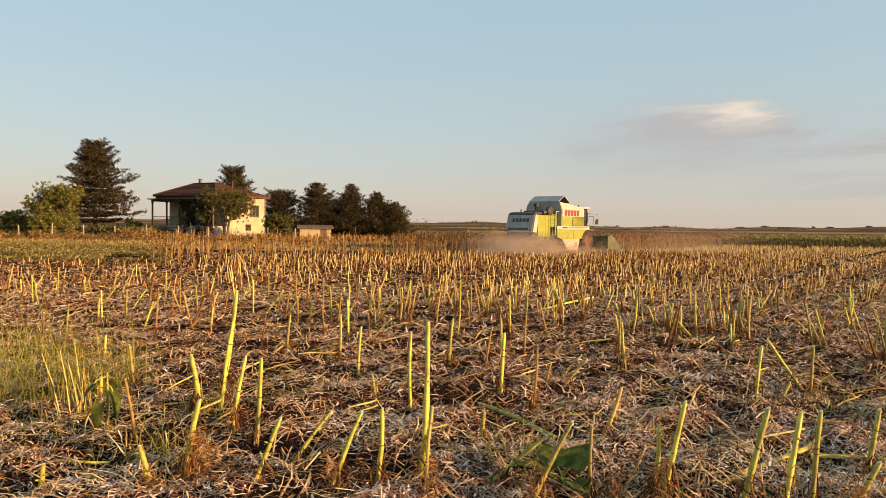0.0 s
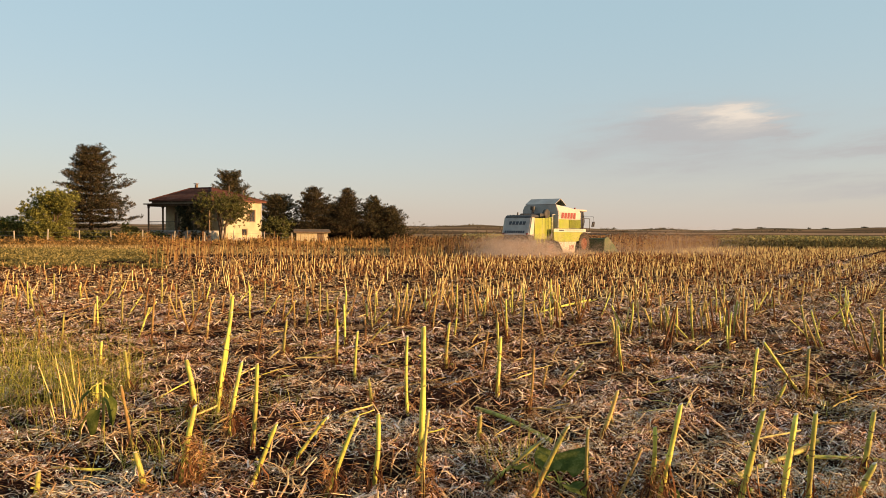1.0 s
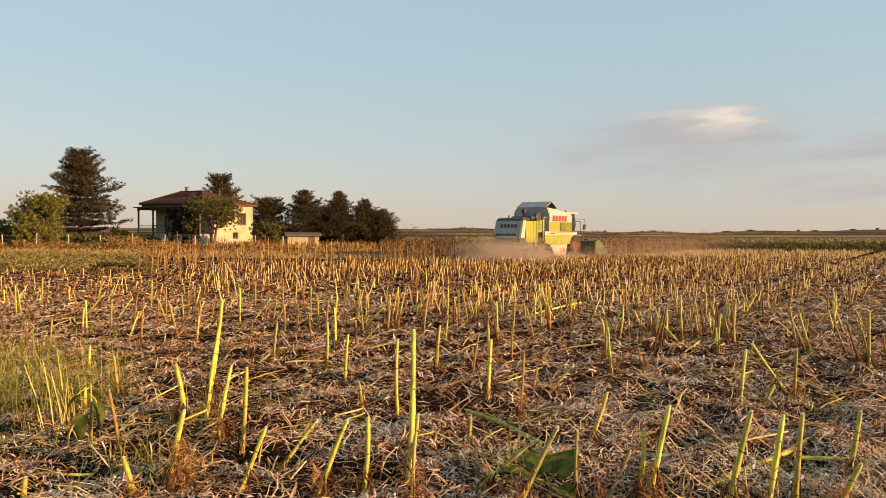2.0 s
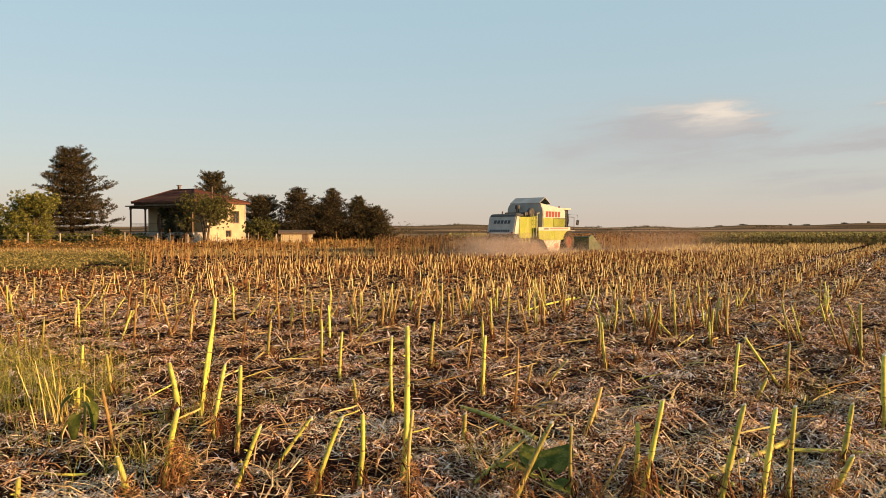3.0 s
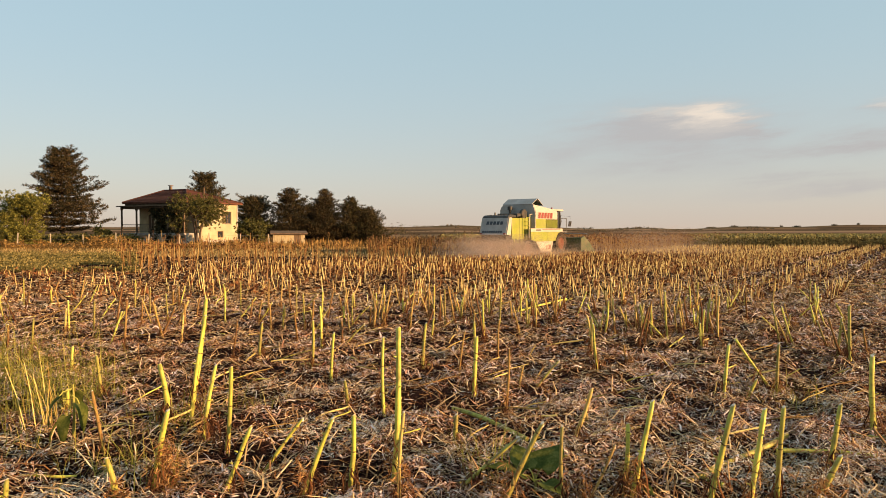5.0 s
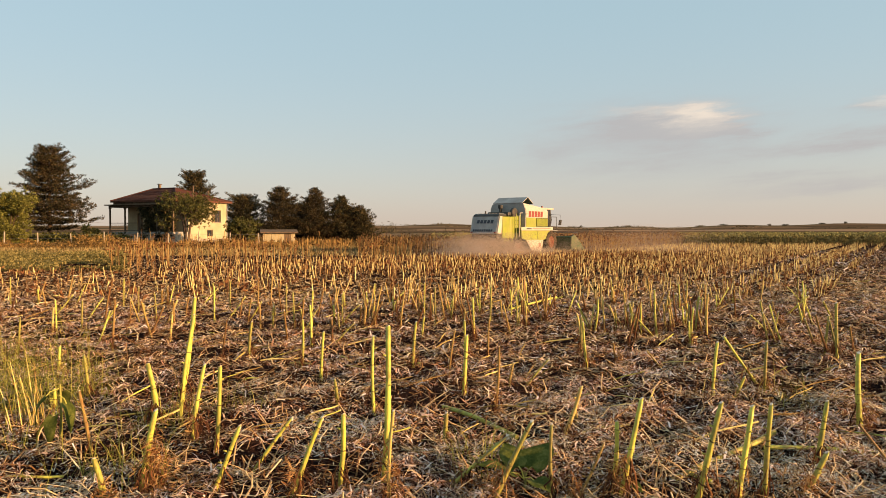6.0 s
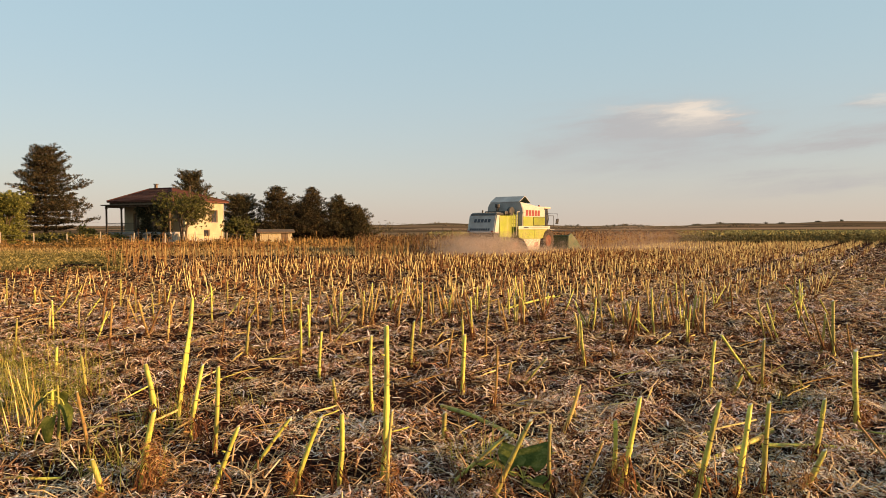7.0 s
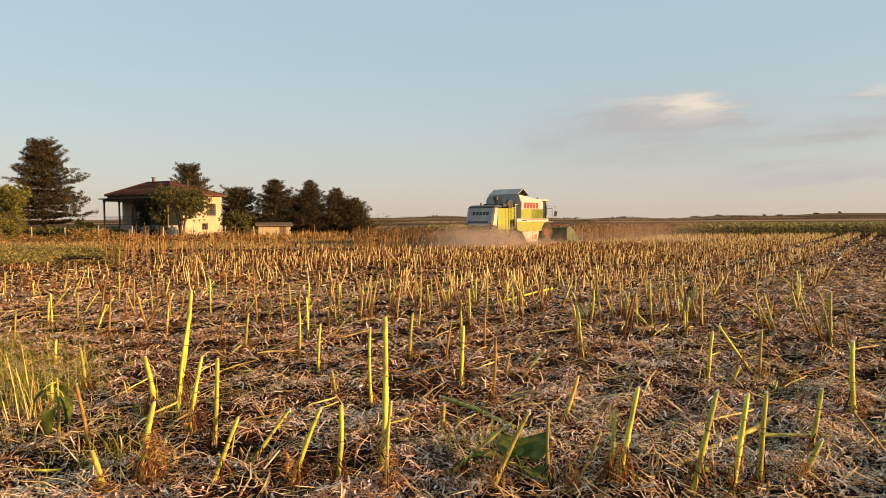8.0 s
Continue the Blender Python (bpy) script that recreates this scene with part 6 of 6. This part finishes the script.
spots = [(-2.25, 5.75, 0.14), (-1.78, 4.4, 0.08), (0.35, 4.8, 0.15), (-2.3, 4.7, 0.2), (3.6, 6.6, 0.25), (-1.9, 6.3, 0.25), (-3.2, 5.0, 0.2)]
n = 420
x, y = around(n, spots, rs)
v_, f_ = blades(n, x, y, rs.gamma(4, 0.05, n), 1.3, 0.0028, rs)
tagged(quick("sparse_weeds", v_, f_, M_WEED), "sparse thin weeds between the cut stalks", "grass", kind="stuff")

# shaggy dead fibre round the feet of the nearer stalks
def foot_fibre(x, y, h, n, wide, seed):
    r = np.random.RandomState(seed)
    q = np.abs(r.normal(0, wide, n))
    a = r.uniform(0, 6.283, n)
    z = h * r.uniform(0, 1, n) ** 1.6
    c = np.stack([q * np.cos(a) * (1.1 - z / h), q * np.sin(a) * (1.1 - z / h), z], 1)
    v, f = tufts(c, 0.07, 4, 1.1, 0.09, r)
    v[:, 2] = np.maximum(v[:, 2], -0.01)
    return v + (x, y, float(relief(x, y))), f


vs, fs, base = [], [], 0
feet = [(-1.72, 4.30, 0.36, 190, 0.10, 1)]
for k, (x, y, lean, h, rad) in enumerate(MIDDLE_PATCH + LEFT_PATCH + RIGHT_PATCH + DRY_PATCH):
    if k % 5 in (0, 3):
        feet.append((x + 0.02, y - 0.02, min(0.30, 0.45 * h), 26 + 8 * (k % 4), 0.04 + 0.01 * (k % 3), 20 + k))
for q in feet:
    v_, f_ = foot_fibre(*q)
    vs.append(v_)
    fs.append(f_ + base)
    base += len(v_)
tagged(quick("dead_leaf_fibre", np.concatenate(vs), np.concatenate(fs), M_TUFT), "shaggy orange-brown dead leaf fibre at the stalks' feet", "leaf litter", kind="stuff")

# headland: low green herbs, a pale dry strip, tall dry weeds along the fence
n = 19000
y = rs.uniform(26.5, 47, n)
x = rs.uniform(-0.80, -0.44, n) * y
k = np.sin(x * 0.9 + np.sin(y * 0.6) * 2) + np.sin(y * 0.8) > -0.5
v_, f_ = tufts(np.stack([x, y, rs.uniform(0.03, 0.22, n)], 1)[k], 0.11, 4, 0.6, 0.5)
v_[:, 2] = np.maximum(v_[:, 2], 0.0)
tagged(quick("headland_herbs", v_, f_, M_HERB), "low pale green herbs on the field headland", "herbs", kind="stuff")
n = 15000
y = rs.uniform(46, 68, n)
x = np.where(rs.uniform(0, 1, n) < 0.7, rs.uniform(-0.80, -0.26, n), rs.uniform(-0.26, -0.05, n)) * y
h = np.clip(rs.gamma(5, 0.055, n) * (0.3 + 0.6 * np.clip((y - 50) / 10, 0, 1)), 0.05, 0.7)
v_, f_ = blades(n, x, y, h, 0.35, 0.02, rs)
tagged(quick("dry_grass", v_, f_, M_DRYWEED), "tall dry golden grass along the fence", "grass", kind="stuff")
n = 2400
y = rs.uniform(57, 64, n)
x = rs.uniform(-0.80, -0.20, n) * y
hz = (np.abs(np.sin(x * 0.8) * np.sin(x * 0.31 + 1)) * 0.6 + 0.22) * np.where((x > -33) & (x < -27), 1.5, 1.0)
v_, f_ = tufts(np.stack([x, y, hz * rs.uniform(0.1, 1.0, n)], 1), 0.22, 14, 0.9, 0.3)
tagged(quick("dry_scrub", v_, f_, M_DRYWEED), "tangled brown dry scrub before the house", "scrub", kind="stuff")
n = 3200
y = rs.uniform(66, 71.5, n)
x = rs.uniform(-58, -31, n)
v_, f_ = tufts(np.stack([x, y, rs.uniform(0.05, 1.1, n)], 1), 0.3, 9, 0.9, 0.5)
tagged(quick("hedge", v_, f_, M_FOLIAGE), "low dark green hedge below the veranda", "hedge", kind="stuff")
n = 15000
y = rs.uniform(42, 63, n)
x = rs.uniform(-0.80, -0.02, n) * y
v_, f_ = blades(n, x, y, rs.uniform(0.06, 0.26, n), 0.9, 0.03, rs)
tagged(quick("pale_grass", v_, f_, M_PALEGRASS), "short pale dry grass on the field edge", "grass", kind="stuff")
# grass round the house and under the trees
n = 14000
y = rs.uniform(66, 130, n)
x = rs.uniform(-0.78, 0.12, n) * y
v_, f_ = blades(n, x, y, rs.gamma(4, 0.09, n), 0.6, 0.05, rs)
tagged(quick("meadow_grass", v_, f_, M_DRYWEED), "dry yellow meadow grass round the house", "grass", kind="stuff")


# ---------- fence ----------
def build_fence():
    fence = empty("wire_fence", pose(0, 0, 0))
    line = [(-44.5 + 2.62 * k, 57.5 + 0.55 * k) for k in range(12)]
    me = None
    for k, (px, py) in enumerate(line):
        if me is None:
            bm = bmesh.new()
            tube(bm, [(0, 0, -0.2), (0.01, 0, 0.6), (0, 0.01, 1.42), (0, 0, 1.46)], [0.065, 0.06, 0.055, 0.03], 7)
            first = part("post", bm, M_POST, fence, "", pose(px, py, 0))
            me = first.data
        else:
            finish("post", me, None, fence, "", pose(px, py, -0.08 * (k % 3), (k * 37 % 7) - 3, (k * 53 % 7) - 3, k * 40))
    for h in (0.45, 0.85, 1.2):
        bm = bmesh.new()
        tube(bm, [(px, py - 0.06, h - 0.03 * (i % 2)) for i, (px, py) in enumerate(line)], 0.006, 4)
        part("wire", bm, M_STEEL, fence)
    tagged(fence, "old wire fence on pale wooden posts", "fence")


build_fence()

# ---------- far trees and bushes on the skyline ----------
cents = []
for az0, az1, dist, h in ((-7.5, 4.5, 145, 1.2), (-7.0, 3.0, 165, 1.7), (-6.5, -1.0, 210, 1.6), (-5.0, 5.0, 330, 2.4), (-2.0, 4.5, 520, 2.6), (9.5, 16.0, 480, 2.2), (15.0, 27.0, 560, 2.2), (23.0, 34.0, 430, 2.0), (12.0, 20.0, 720, 3.0)):
    span = radians(az1 - az0) * dist
    k = int(span / 0.3)
    aa = np.radians(rs.uniform(az0, az1, k))
    aa = aa[np.sin(aa * 55 + dist) + 0.5 * np.sin(aa * 140 + 1) > -0.35]
    p = np.stack([np.sin(aa), np.cos(aa), np.zeros(len(aa))], 1) * (dist + rs.normal(0, 1.5, len(aa)))[:, None]
    p[:, 2] = lie(p[:, 0], p[:, 1]) + h * 0.6 * np.abs(rs.normal(0, 0.5, len(aa))) * (0.6 + 0.4 * np.sin(aa * 90))
    cents.append((p, dist / 200))
for az, dist, h, w, k in [(-3.6, 260, 6.6, 2.6, 34), (-2.9, 262, 7.4, 3.0, 40), (-4.3, 258, 5.6, 2.4, 26), (2.4, 150, 2.0, 2.4, 30), (2.0, 151, 1.7, 2.0, 22), (14.0, 420, 2.4, 4, 30), (27.5, 800, 2.4, 2, 14),
                          (28.6, 805, 1.5, 4, 24), (31, 790, 1.6, 3, 20), (24.2, 850, 1.5, 5, 24), (32.5, 780, 2.4, 1.6, 14), (9.8, 900, 2, 3, 14), (17, 900, 1.8, 3, 16), (22.5, 900, 1.6, 7, 28), (1.2, 700, 3, 12, 24), (-1.0, 720, 3, 20, 30), (-33, 500, 4, 22, 40)]:
    bx, by = dist * math.sin(radians(az)), dist * math.cos(radians(az))
    z = float(lie(np.array(bx), np.array(by)))
    p = rs.normal(0, 0.4, (k * 3, 3)) * (w, w, h * 0.55)
    p[:, 2] = np.abs(p[:, 2]) + 0.3
    cents.append((p + (bx, by, z), dist / 260))
vs, fs, base = [], [], 0
for p, s in cents:
    v_, f_ = tufts(p, 0.36 * max(1, s * 0.7), 5, 0.8, 0.6)
    vs.append(v_)
    fs.append(f_ + base)
    base += len(v_)
tagged(quick("far_bushes", np.concatenate(vs), np.concatenate(fs), M_FARBUSH_HAZED), "distant dark bushes and trees on the skyline", "far woods", kind="stuff")

# ---------- dust behind the harvester ----------
def dust(blobs, seed):
    r = np.random.RandomState(seed)
    c = []
    for n, (ax, ay), (wx, wy), depth in blobs:
        p = np.stack([ax + r.normal(0, wx, n), ay + r.normal(0, wy, n), 0.03 + np.minimum(r.exponential(depth, n), 2.6 * depth * r.uniform(0.5, 1, n))], 1)
        c.append(p)
    c = np.concatenate(c)
    c = np.stack([7.66 + c[:, 0] * hc - c[:, 1] * sc, 47.7 + c[:, 0] * sc + c[:, 1] * hc, c[:, 2]], 1)
    n = len(c)
    vv = (c[:, None] + r.normal(0, 1, (n, 3, 3)) * r.uniform(0.009, 0.0175, n)[:, None, None]).reshape(-1, 3)
    vv[:, 2] = np.maximum(vv[:, 2], 0.002)
    tagged(quick("dust_cloud", vv, np.arange(n * 3).reshape(-1, 3), M_DUST), "thin brown dust hanging in the air behind the harvester", "dust", kind="stuff")


# local places: across, along; widths; depth of the cloud
dust([(165000, (0.8, -6.9), (1.4, 1.7), 0.56), (45000, (1.7, -8.2), (1.3, 1.4), 0.42), (26000, (2.2, -3.8), (1.0, 1.5), 0.22), (52000, (6.4, 5.4), (2.4, 3.4), 0.78), (12000, (2.4, 1.8), (0.7, 1.6), 0.4)], 5)
